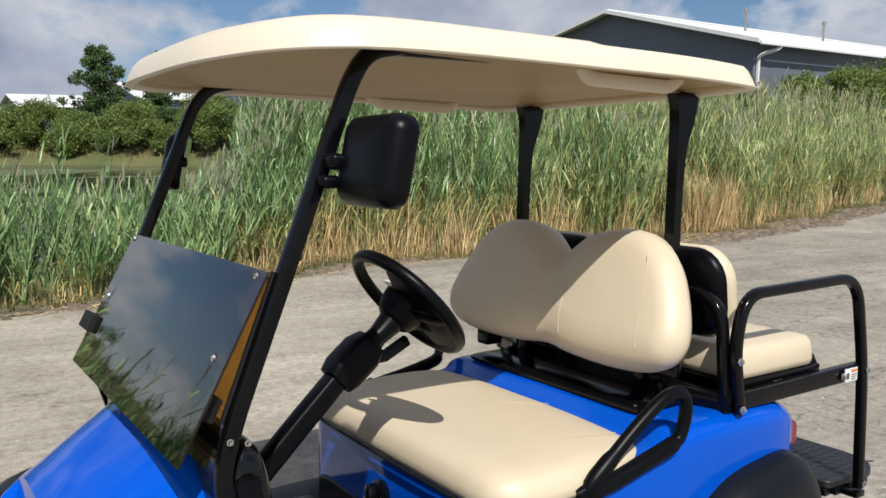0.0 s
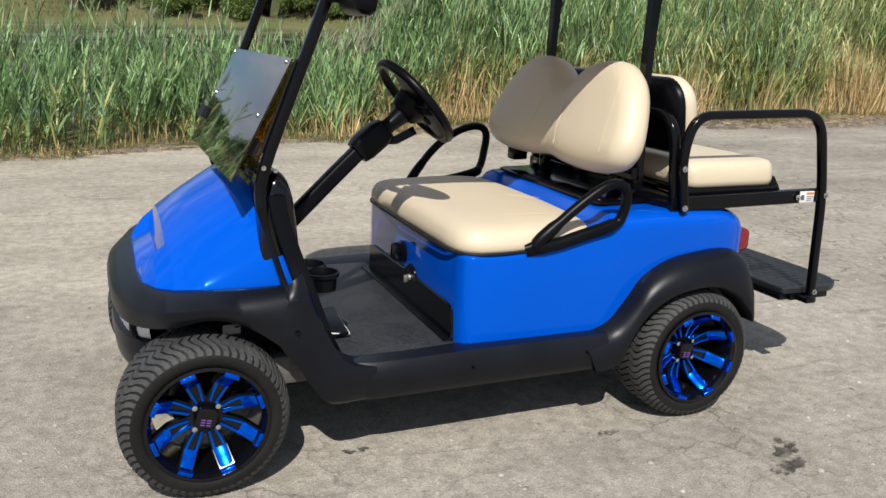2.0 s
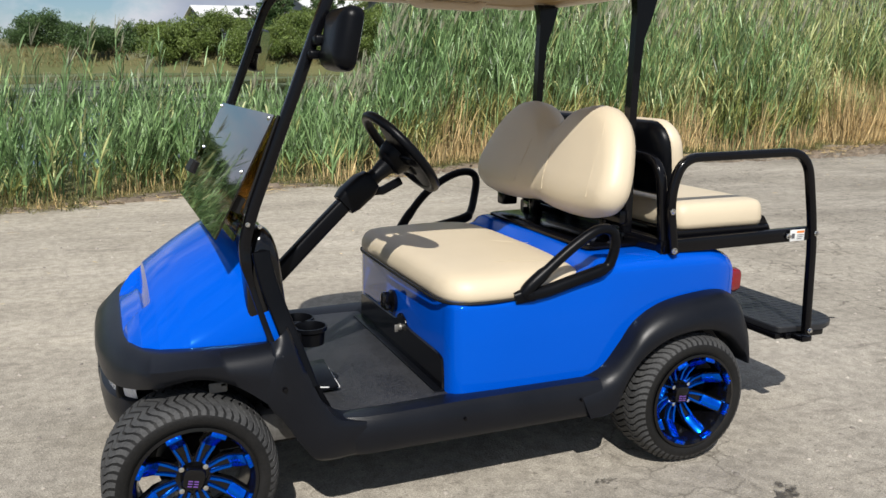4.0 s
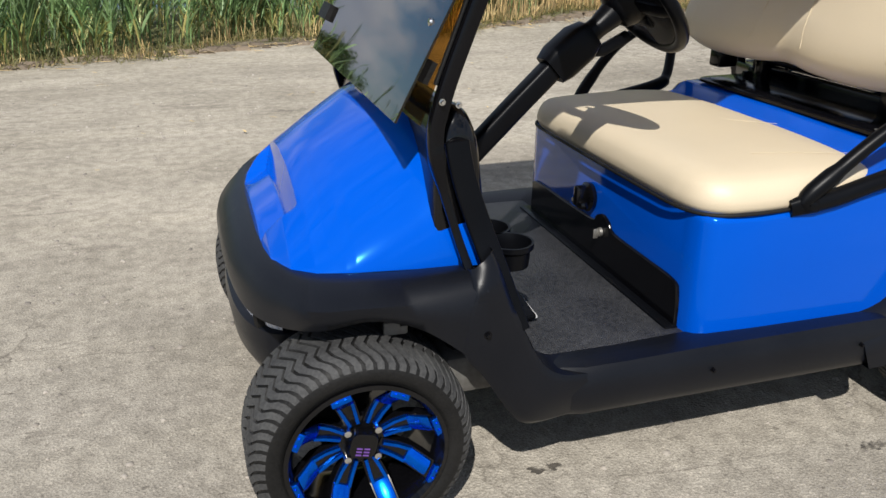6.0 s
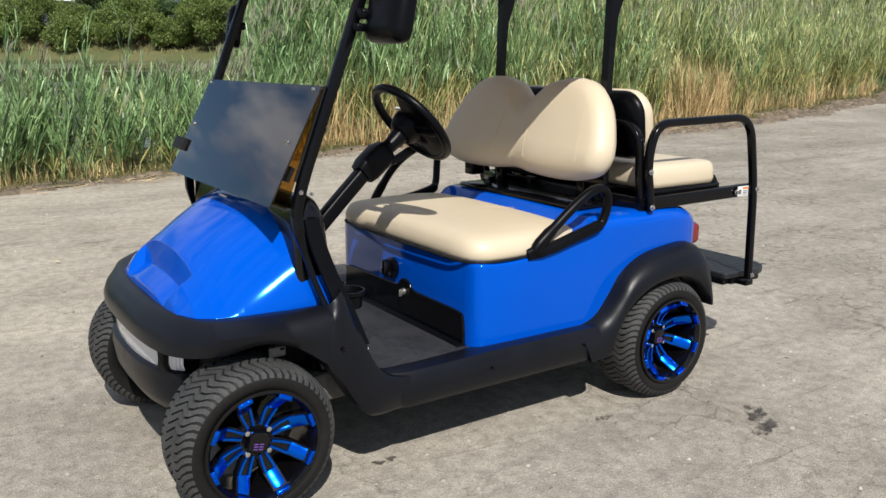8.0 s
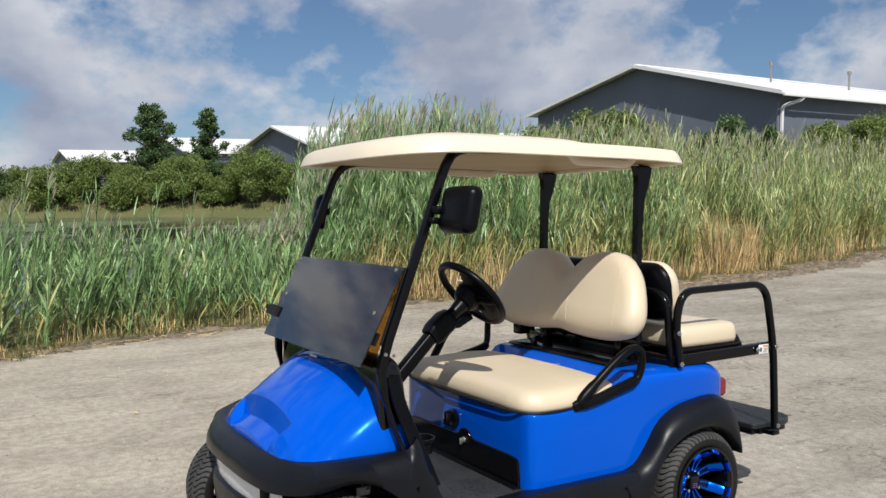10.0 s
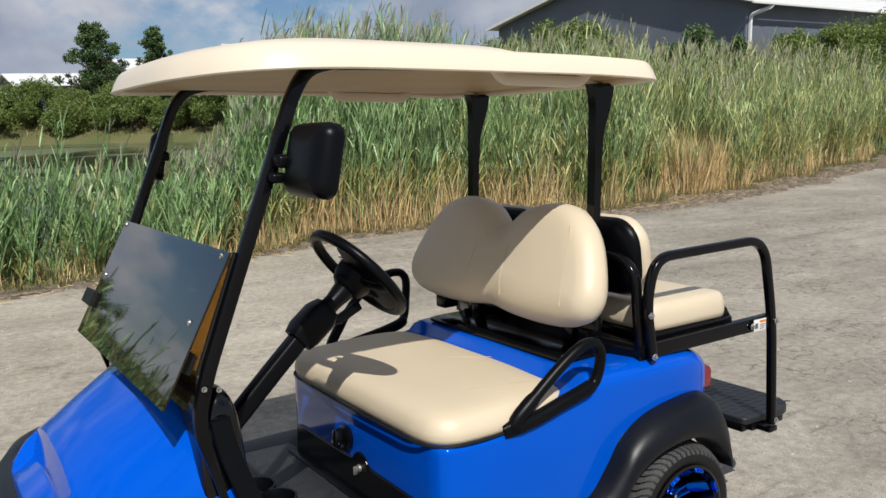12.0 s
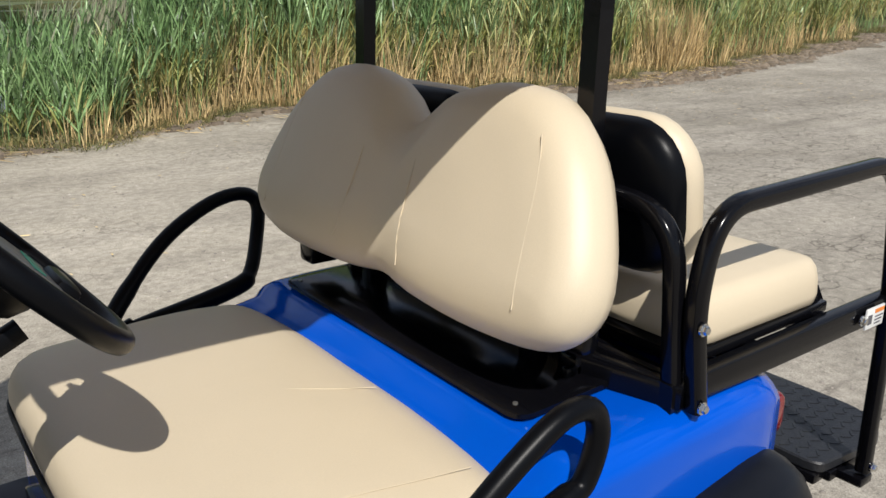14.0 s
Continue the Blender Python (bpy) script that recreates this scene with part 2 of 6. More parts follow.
    # faint wheel streaks along the road, and thin dark scores
    streak = ramp(noise_at(1.5, 6.0, (0.22, 2.4, 1.0)), (0.36, (0.83, 0.825, 0.83)), (0.50, (1.0, 1.0, 1.0)), (0.66, (1.07, 1.065, 1.05)))
    c = mixed("MULTIPLY", 0.6, c, streak)
    score = n.new("ShaderNodeMath")
    score.operation = "ABSOLUTE"
    level = n.new("ShaderNodeMath")
    level.operation = "SUBTRACT"
    level.inputs[1].default_value = 0.5
    l.new(noise_at(0.85, 9.0, (0.30, 2.2, 1.0)), level.inputs[0])
    l.new(level.outputs[0], score.inputs[0])
    lines = ramp(score.outputs[0], (0.0, (0.66, 0.65, 0.65)), (0.007, (1.0, 1.0, 1.0)))
    spots = n.new("ShaderNodeMapRange")
    spots.inputs["From Min"].default_value, spots.inputs["From Max"].default_value = 0.48, 0.60
    l.new(noise_at(1.7, 3.0), spots.inputs["Value"])
    c = mixed("MULTIPLY", spots.outputs["Result"], c, lines)
    # fine drying cracks in patches
    crack = n.new("ShaderNodeTexVoronoi")
    crack.feature = "DISTANCE_TO_EDGE"
    crack.inputs["Scale"].default_value = 4.4
    bend = n.new("ShaderNodeTexNoise")
    bend.inputs["Scale"].default_value, bend.inputs["Detail"].default_value = 4.0, 6.0
    shift = n.new("ShaderNodeMixRGB")
    shift.blend_type = "ADD"
    shift.inputs[0].default_value = 0.35
    l.new(co.outputs["Object"], bend.inputs["Vector"])
    l.new(co.outputs["Object"], shift.inputs[1])
    l.new(bend.outputs["Color"], shift.inputs[2])
    l.new(shift.outputs["Color"], crack.inputs["Vector"])
    seams = ramp(crack.outputs["Distance"], (0.0, (0.48, 0.47, 0.46)), (0.034, (1.0, 1.0, 1.0)))
    where = n.new("ShaderNodeMapRange")
    where.inputs["From Min"].default_value, where.inputs["From Max"].default_value = 0.46, 0.62
    east, lot = n.new("ShaderNodeMapRange"), n.new("ShaderNodeMath")
    east.inputs["From Min"].default_value, east.inputs["From Max"].default_value = 2.2, 4.5
    east.inputs["To Min"].default_value, east.inputs["To Max"].default_value = -0.06, 0.09
    lot.operation = "ADD"
    l.new(parts.outputs["X"], east.inputs["Value"])
    l.new(east.outputs["Result"], lot.inputs[0])
    l.new(noise_at(0.8, 4.0), lot.inputs[1])
    l.new(lot.outputs[0], where.inputs["Value"])
    c = mixed("MULTIPLY", where.outputs["Result"], c, seams)
    c = mixed("MULTIPLY", 0.5, c, fleck)
    l.new(c, b.inputs["Base Color"])
    b.inputs["Roughness"].default_value = 0.92
    b.inputs["Specular IOR Level"].default_value = 0.25
    height = n.new("ShaderNodeMath")
    height.operation = "ADD"
    l.new(cell.outputs["Distance"], height.inputs[0])
    l.new(noise_at(28.0, 6.0), height.inputs[1])
    bn = n.new("ShaderNodeBump")
    bn.inputs["Strength"].default_value, bn.inputs["Distance"].default_value = 0.40, 0.006
    l.new(height.outputs[0], bn.inputs["Height"])
    l.new(bn.outputs["Normal"], b.inputs["Normal"])
    return m


gravel = gravel_material()
earth = material("earth", (0.13, 0.10, 0.07), 0.95, (0.32, 0.265, 0.195), grain=14, blotch=1.4, bump=0.6, bump_scale=40)
soil = material("soil", (0.085, 0.105, 0.03), 0.95, (0.16, 0.145, 0.06), grain=6, blotch=0.25, bump=0.5)
oil = material("oil", (0.042, 0.038, 0.033), 0.75, (0.115, 0.10, 0.083), grain=26, blotch=7, mix=0.5)


def speckled(m, scale, low, high):
    """Lets the ground show between the blotches of a stain."""
    n, l = m.node_tree.nodes, m.node_tree.links
    co, t, r = n.new("ShaderNodeTexCoord"), n.new("ShaderNodeTexNoise"), n.new("ShaderNodeMapRange")
    t.inputs["Scale"].default_value, t.inputs["Detail"].default_value, t.inputs["Roughness"].default_value = scale, 7.0, 0.65
    r.inputs["From Min"].default_value, r.inputs["From Max"].default_value = low, high
    bare, both = n.new("ShaderNodeBsdfTransparent"), n.new("ShaderNodeMixShader")
    l.new(co.outputs["Object"], t.inputs["Vector"])
    l.new(t.outputs["Fac"], r.inputs["Value"])
    l.new(r.outputs["Result"], both.inputs[0])
    l.new(bare.outputs[0], both.inputs[1])
    l.new(n["Principled BSDF"].outputs[0], both.inputs[2])
    l.new(both.outputs[0], n["Material Output"].inputs["Surface"])


speckled(oil, 22.0, 0.42, 0.60)
speckled(earth, 5.0, 0.36, 0.56)


def tinted_glass(name, tint, least, steep):
    """Dyed clear sheet; its mirror gloss grows towards grazing views."""
    m = bpy.data.materials.new(name)
    m.use_nodes = True
    n, l = m.node_tree.nodes, m.node_tree.links
    n.clear()
    out, both = n.new("ShaderNodeOutputMaterial"), n.new("ShaderNodeMixShader")
    clear, shine, edge = n.new("ShaderNodeBsdfTransparent"), n.new("ShaderNodeBsdfGlossy"), n.new("ShaderNodeLayerWeight")
    clear.inputs["Color"].default_value = (*tint, 1)
    shine.inputs["Roughness"].default_value = 0.02
    edge.inputs["Blend"].default_value = 0.5
    power, span = n.new("ShaderNodeMath"), n.new("ShaderNodeMapRange")
    power.operation = "POWER"
    power.inputs[1].default_value = steep
    span.inputs["To Min"].default_value = least
    l.new(edge.outputs["Facing"], power.inputs[0])
    l.new(power.outputs[0], span.inputs["Value"])
    l.new(span.outputs["Result"], both.inputs[0])
    l.new(clear.outputs[0], both.inputs[1])
    l.new(shine.outputs[0], both.inputs[2])
    l.new(both.outputs[0], out.inputs["Surface"])
    return m


smoked = tinted_glass("smoked_acrylic", (0.34, 0.27, 0.15), 0.06, 2.9)
bronze = tinted_glass("bronze_acrylic", (0.62, 0.44, 0.21), 0.03, 5.0)


def clear_lens():
    m = bpy.data.materials.new("clear_lens")
    m.use_nodes = True
    n, l = m.node_tree.nodes, m.node_tree.links
    b = n["Principled BSDF"]
    b.inputs["Base Color"].default_value = (0.74, 0.76, 0.82, 1)
    b.inputs["Roughness"].default_value, b.inputs["Metallic"].default_value = 0.22, 0.35
    b.inputs["Coat Weight"].default_value = 1.0
    wave, co, bn = n.new("ShaderNodeTexWave"), n.new("ShaderNodeTexCoord"), n.new("ShaderNodeBump")
    wave.bands_direction = "Y"
    wave.inputs["Scale"].default_value = 45.0
    bn.inputs["Strength"].default_value, bn.inputs["Distance"].default_value = 0.5, 0.004
    l.new(co.outputs["Object"], wave.inputs["Vector"])
    l.new(wave.outputs["Fac"], bn.inputs["Height"])
    l.new(bn.outputs["Normal"], b.inputs["Normal"])
    return m


lens = clear_lens()


def water_material():
    m = bpy.data.materials.new("pond_water")
    m.use_nodes = True
    n, l = m.node_tree.nodes, m.node_tree.links
    b = n["Principled BSDF"]
    co, t, r = n.new("ShaderNodeTexCoord"), n.new("ShaderNodeTexNoise"), n.new("ShaderNodeValToRGB")
    t.inputs["Scale"].default_value, t.inputs["Detail"].default_value = 0.30, 6.0
    stretch = n.new("ShaderNodeMapping")
    stretch.inputs["Scale"].default_value = (0.35, 1.0, 1.0)
    r.color_ramp.elements[0].position, r.color_ramp.elements[0].color = 0.50, (0.020, 0.028, 0.024, 1)
    r.color_ramp.elements[1].position, r.color_ramp.elements[1].color = 0.56, (0.115, 0.14, 0.058, 1)
    gl = n.new("ShaderNodeMapRange")
    gl.inputs["From Min"].default_value, gl.inputs["From Max"].default_value = 0.50, 0.56
    gl.inputs["To Min"].default_value, gl.inputs["To Max"].default_value = 0.06, 0.6
    bn, rip = n.new("ShaderNodeBump"), n.new("ShaderNodeTexNoise")
    rip.inputs["Scale"].default_value = 3.0
    bn.inputs["Strength"].default_value, bn.inputs["Distance"].default_value = 0.15, 0.05
    l.new(co.outputs["Object"], stretch.inputs["Vector"])
    l.new(stretch.outputs["Vector"], t.inputs["Vector"])
    l.new(co.outputs["Object"], rip.inputs["Vector"])
    l.new(t.outputs["Fac"], r.inputs["Fac"])
    l.new(t.outputs["Fac"], gl.inputs["Value"])
    l.new(gl.outputs["Result"], b.inputs["Roughness"])
    l.new(r.outputs["Color"], b.inputs["Base Color"])
    l.new(rip.outputs["Fac"], bn.inputs["Height"])
    l.new(bn.outputs["Normal"], b.inputs["Normal"])
    return m


pond_water = water_material()


# ---- mesh tools ----
def finish(me, mats, sharp=38):
    for m in mats if isinstance(mats, (list, tuple)) else (mats,):
        me.materials.append(m)
    me.polygons.foreach_set("use_smooth", [True] * len(me.polygons))
    if sharp:
        me.set_sharp_from_angle(angle=radians(sharp))
    me.update()
    return me


def mesh(name, geo, mats, sharp=38):
    me = bpy.data.meshes.new(name)
    verts, faces = geo
    me.from_pydata([tuple(v) for v in verts], [], [tuple(f) for f in faces])
    bm = bmesh.new()
    bm.from_mesh(me)
    bmesh.ops.recalc_face_normals(bm, faces=bm.faces)
    bm.to_mesh(me)
    bm.free()
    return finish(me, mats, sharp)


def part(name, geo, mats, parent, label="", sharp=38, m=None):
    """One mesh object under a thing or under a part."""
    data = geo if isinstance(geo, bpy.types.Mesh) else mesh(name, geo, mats, sharp)
    ob = new(name, data)
    ob.parent = parent
    if m is not None:
        ob.matrix_basis = m
    return tagged(ob, label)


def thing(name, label, category, at=(0, 0, 0), group="", kind=""):
    ob = new(name)
    ob.location = at
    ob.empty_display_size = 0.2
    return tagged(ob, label, category, group, kind)


def joined(*geos):
    verts, faces = [], []
    for v, f in geos:
        k = len(verts)
        verts += list(v)
        faces += [tuple(i + k for i in face) for face in f]
    return verts, faces


def moved(geo, m):
    return [tuple(m @ Vector(v)) for v in geo[0]], geo[1]


def mirrored(geo):
    return [(v[0], -v[1], v[2]) for v in geo[0]], [tuple(reversed(f)) for f in geo[1]]


def loft(sections, closed=True, caps=True):
    """Skin over sections of equal length."""
    n = len(sections[0])
    verts = [tuple(p) for s in sections for p in s]
    faces = []
    for k in range(len(sections) - 1):
        for i in range(n if closed else n - 1):
            j = (i + 1) % n
            faces.append((k * n + i, k * n + j, (k + 1) * n + j, (k + 1) * n + i))
    if caps and closed:
        faces.append(tuple(reversed(range(n))))
        faces.append(tuple(range((len(sections) - 1) * n, len(sections) * n)))
    return verts, faces


def smooth_line(points, steps=6, closed=False):
    """Catmull-Rom through the points."""
    p = [Vector(q) for q in points]
    n, out = len(p), []
    for k in range(n if closed else n - 1):
        if closed:
            a, b, c, d = p[(k - 1) % n], p[k], p[(k + 1) % n], p[(k + 2) % n]
        else:
            a, b, c, d = p[max(k - 1, 0)], p[k], p[k + 1], p[min(k + 2, n - 1)]
        for i in range(steps):
            t = i / steps
            out.append(0.5 * (2 * b + (c - a) * t + (2 * a - 5 * b + 4 * c - d) * t * t + (3 * b - 3 * c + d - a) * t**3))
    if not closed:
        out.append(p[-1])
    return out


def fillet(points, r, n=6):
    """The polyline with its corners rounded."""
    p = [Vector(q) for q in points]
    out = [p[0]]
    for a, b, c in zip(p, p[1:], p[2:]):
        d = min(r, (a - b).length * 0.49, (c - b).length * 0.49)
        u, v = b + (a - b).normalized() * d, b + (c - b).normalized() * d
        out += [(1 - t) ** 2 * u + 2 * t * (1 - t) * b + t * t * v for t in (i / n for i in range(n + 1))]
    return out + [p[-1]]


def rounded(w, h, r, n=3):
    """A rectangle with rounded corners."""
    out = []
    for cx, cy, a0 in ((w / 2 - r, h / 2 - r, 0), (-w / 2 + r, h / 2 - r, 90), (-w / 2 + r, -h / 2 + r, 180), (w / 2 - r, -h / 2 + r, 270)):
        for i in range(n + 1):
            a = radians(a0 + 90 * i / n)
            out.append((cx + r * math.cos(a), cy + r * math.sin(a)))
    return out


def circle(r, n=14):
    return [(r * math.cos(2 * math.pi * i / n), r * math.sin(2 * math.pi * i / n)) for i in range(n)]


def tube(path, profile, up=(0, 1, 0), loop=False, scales=None):
    """Sweeps a profile along a path; the profile's second axis keeps near to up."""
    p = [Vector(q) for q in path]
    up, sections, n = Vector(up), [], len(p)
    for k in range(n):
        way = (p[(k + 1) % n] - p[(k - 1) % n]) if loop else (p[min(k + 1, n - 1)] - p[max(k - 1, 0)])
        way.normalize()
        side = up.cross(way).normalized()
        top = way.cross(side)
        s = scales[k] if scales else 1.0
        sections.append([p[k] + side * a * s + top * b * s for a, b in profile])
    if loop:
        sections.append(sections[0])
        v, f = loft(sections[:-1], caps=False)
        m = len(profile)
        base = (n - 1) * m
        f += [(base + i, base + (i + 1) % m, (i + 1) % m, i) for i in range(m)]
        return v, f
    return loft(sections)


def lathe(profile, n=48, closed=True):
    """Turns (radius, y) points about the y axis."""
    sections = []
    for r, y in profile:
        sections.append([(r * math.cos(2 * math.pi * i / n), y, r * math.sin(2 * math.pi * i / n)) for i in range(n)])
    if closed:
        sections.append(sections[0])
    return loft(sections, caps=False)


def box(x0, x1, y0, y1, z0, z1, r=0.004, seg=2):
    bm = bmesh.new()
    bmesh.ops.create_cube(bm, size=1.0)
    for v in bm.verts:
        v.co = Vector(((x0 + x1) / 2 + v.co.x * (x1 - x0), (y0 + y1) / 2 + v.co.y * (y1 - y0), (z0 + z1) / 2 + v.co.z * (z1 - z0)))
    if r:
        bmesh.ops.bevel(bm, geom=list(bm.edges), offset=r, segments=seg, affect="EDGES", profile=0.5)
    bm.verts.ensure_lookup_table()
    geo = [tuple(v.co) for v in bm.verts], [tuple(v.index for v in f.verts) for f in bm.faces]
    bm.free()
    return geo


def ease(q):
    q = max(0.0, min(1.0, q))
    return q * q * (3 - 2 * q)


def offset(outline, d):
    """The closed outline moved inwards by d (outline runs counterclockwise)."""
    n, out = len(outline), []
    for k in range(n):
        a, b = Vector(outline[k - 1]), Vector(outline[(k + 1) % n])
        t = (b - a).normalized()
        out.append((outline[k][0] - t.y * d, outline[k][1] + t.x * d))
    return out


def rings(outline, stack, inner, place, centre=(0, 0)):
    """A cushion-like solid: the outline at each (inset, height) of stack, then shrunk towards its centre by inner's (factor, height)."""
    sections = [[place(u, v, h) for u, v in offset(outline, d)] for d, h in stack]
    last = offset(outline, stack[-1][0])
    for f, h in inner:
        sections.append([place(centre[0] + (u - centre[0]) * f, centre[1] + (v - centre[1]) * f, h) for u, v in last])
    return loft(sections)


def bulk(name, verts, quads, mat, parent=None):
    """A large mesh of quads from arrays."""
    me = bpy.data.meshes.new(name)
    me.vertices.add(len(verts))
    me.vertices.foreach_set("co", np.asarray(verts, np.float32).ravel())
    me.loops.add(quads.size)
    me.loops.foreach_set("vertex_index", quads.astype(np.int32).ravel())
    me.polygons.add(len(quads))
    me.polygons.foreach_set("loop_start", np.arange(0, quads.size, 4, dtype=np.int32))
    me.polygons.foreach_set("use_smooth", np.ones(len(quads), bool))
    me.materials.append(mat)
    me.update(calc_edges=True)
    ob = new(name, me)
    ob.parent = parent
    return ob


def bolt(parent, at, axis="y", r=0.009, mat=None):
    """A hex bolt head with its washer."""
    turn = {"y": pose(*at), "-y": pose(*at, 0, 0, 180), "x": pose(*at, 0, 0, -90), "z": pose(*at, 90, 0, 0)}[axis]
    head = loft([[(r * s * math.cos(math.pi * k / 3), y, r * s * math.sin(math.pi * k / 3)) for k in range(6)] for s, y in ((1, 0.0), (1, -0.007), (0.85, -0.009))])
    washer = lathe([(0.001, 0.001), (r * 1.45, 0.001), (r * 1.45, -0.002), (0.001, -0.002)], 12, closed=False)
    return part("bolt", moved(joined(head, washer), turn), mat or chrome, parent, "bright zinc bolt head")


# ---- the lie of the land ----
def reed_line(x):
    """The far edge of the gravel, where the reeds begin."""
    xs = (-200, -40, -12, -1.3, 0, 2.5, 5, 7, 11.5, 17, 23, 32, 60, 250)
    ys = (-50, -4, 3.4, 6.05, 6.5, 7.2, 8.15, 8.3, 8.0, 8.9, 10.2, 12.4, 19, 60)
    return float(np.interp(x, xs, ys))


POND = (8.0, 33.0, 26.0, 23.0)


def land(x, y):
    """Height of the ground: level round the cart, rising gently beyond the reeds."""
    s = 0.6 * (x + 0.4) + 0.8 * (y + 2.4) - 13.0
    z = 0.047 * (s if s > 6 else (s + 6) ** 2 / 24 if s > -6 else 0.0)
    return z


def in_pond(x, y):
    return ((x - POND[0] + 14) / POND[2]) ** 2 + ((y - POND[1]) / POND[3]) ** 2


# ---- ground ----
def build_ground():
    xs = sorted(set([-400, -200, -100, -60, -40, -25, -15] + [v * 0.5 - 10 for v in range(0, 71)] + list(range(27, 60, 3)) + [65, 80, 100, 150, 250, 400, 700]))
    front = [-500, -200, -80, -30, -15, -8, -5, -3.5] + [-3 + 0.25 * k for k in range(0, 13)]
    near = [0.02 * k for k in range(2, 51, 2)]
    back = [0.15, 0.4, 0.8, 1.4, 2, 3, 4, 5, 6.5, 8, 10, 12, 15, 18, 21, 24, 27, 30, 34, 38, 42, 46, 50, 55, 60, 70, 85, 110, 160, 260, 450, 900]
    verts, rows = [], []
    for x in xs:
        edge, col = reed_line(x), []
        ys = [min(v, edge - 0.5) + (edge if edge < -3 else 0) for v in front] + [0 + (edge) * t if edge > 0 else edge - 0.4 * (1 - t) for t in near] + [edge + b for b in back]
        for y in ys:
            z = land(x, y)
            if y > edge + 1.5:
                q = in_pond(x, y)
                if q < 1.1:
                    z -= 0.9 * min(1.0, (1.1 - q) / 0.25)
                elif q < 1.7 and y > POND[1]:
                    z += 1.2 * min(1.0, (q - 1.1) / 0.3)
            col.append(len(verts))
            verts.append((x, y, z))
        rows.append(col)
    faces, kinds = [], []
    edge_row = len(front) + len(near) - 1
    for a, b in zip(rows, rows[1:]):
        for j in range(len(a) - 1):
            faces.append((a[j], b[j], b[j + 1], a[j + 1]))
            kinds.append(1 if j >= edge_row else 0)
    me = mesh("ground", (verts, faces), (gravel, soil), None)
    me.polygons.foreach_set("material_index", kinds)
    tagged(new("ground", me), "pale dusty gravel road with grassy soil beyond it", "ground", kind="structure")


build_ground()


def build_water():
    n, verts, quads = 40, [], []
    for i in range(n + 1):
        for j in range(n + 1):
            x, y = POND[0] - 14 + POND[2] * (2 * i / n - 1), POND[1] + POND[3] * (2 * j / n - 1)
            verts.append((x, y, land(x, y) - 0.35))
    for i in range(n):
        for j in range(n):
            quads.append((i * (n + 1) + j, (i + 1) * (n + 1) + j, (i + 1) * (n + 1) + j + 1, i * (n + 1) + j + 1))
    tagged(bulk("water", verts, np.array(quads), pond_water), "still pond water with floating green weed", "water", kind="structure")


build_water()


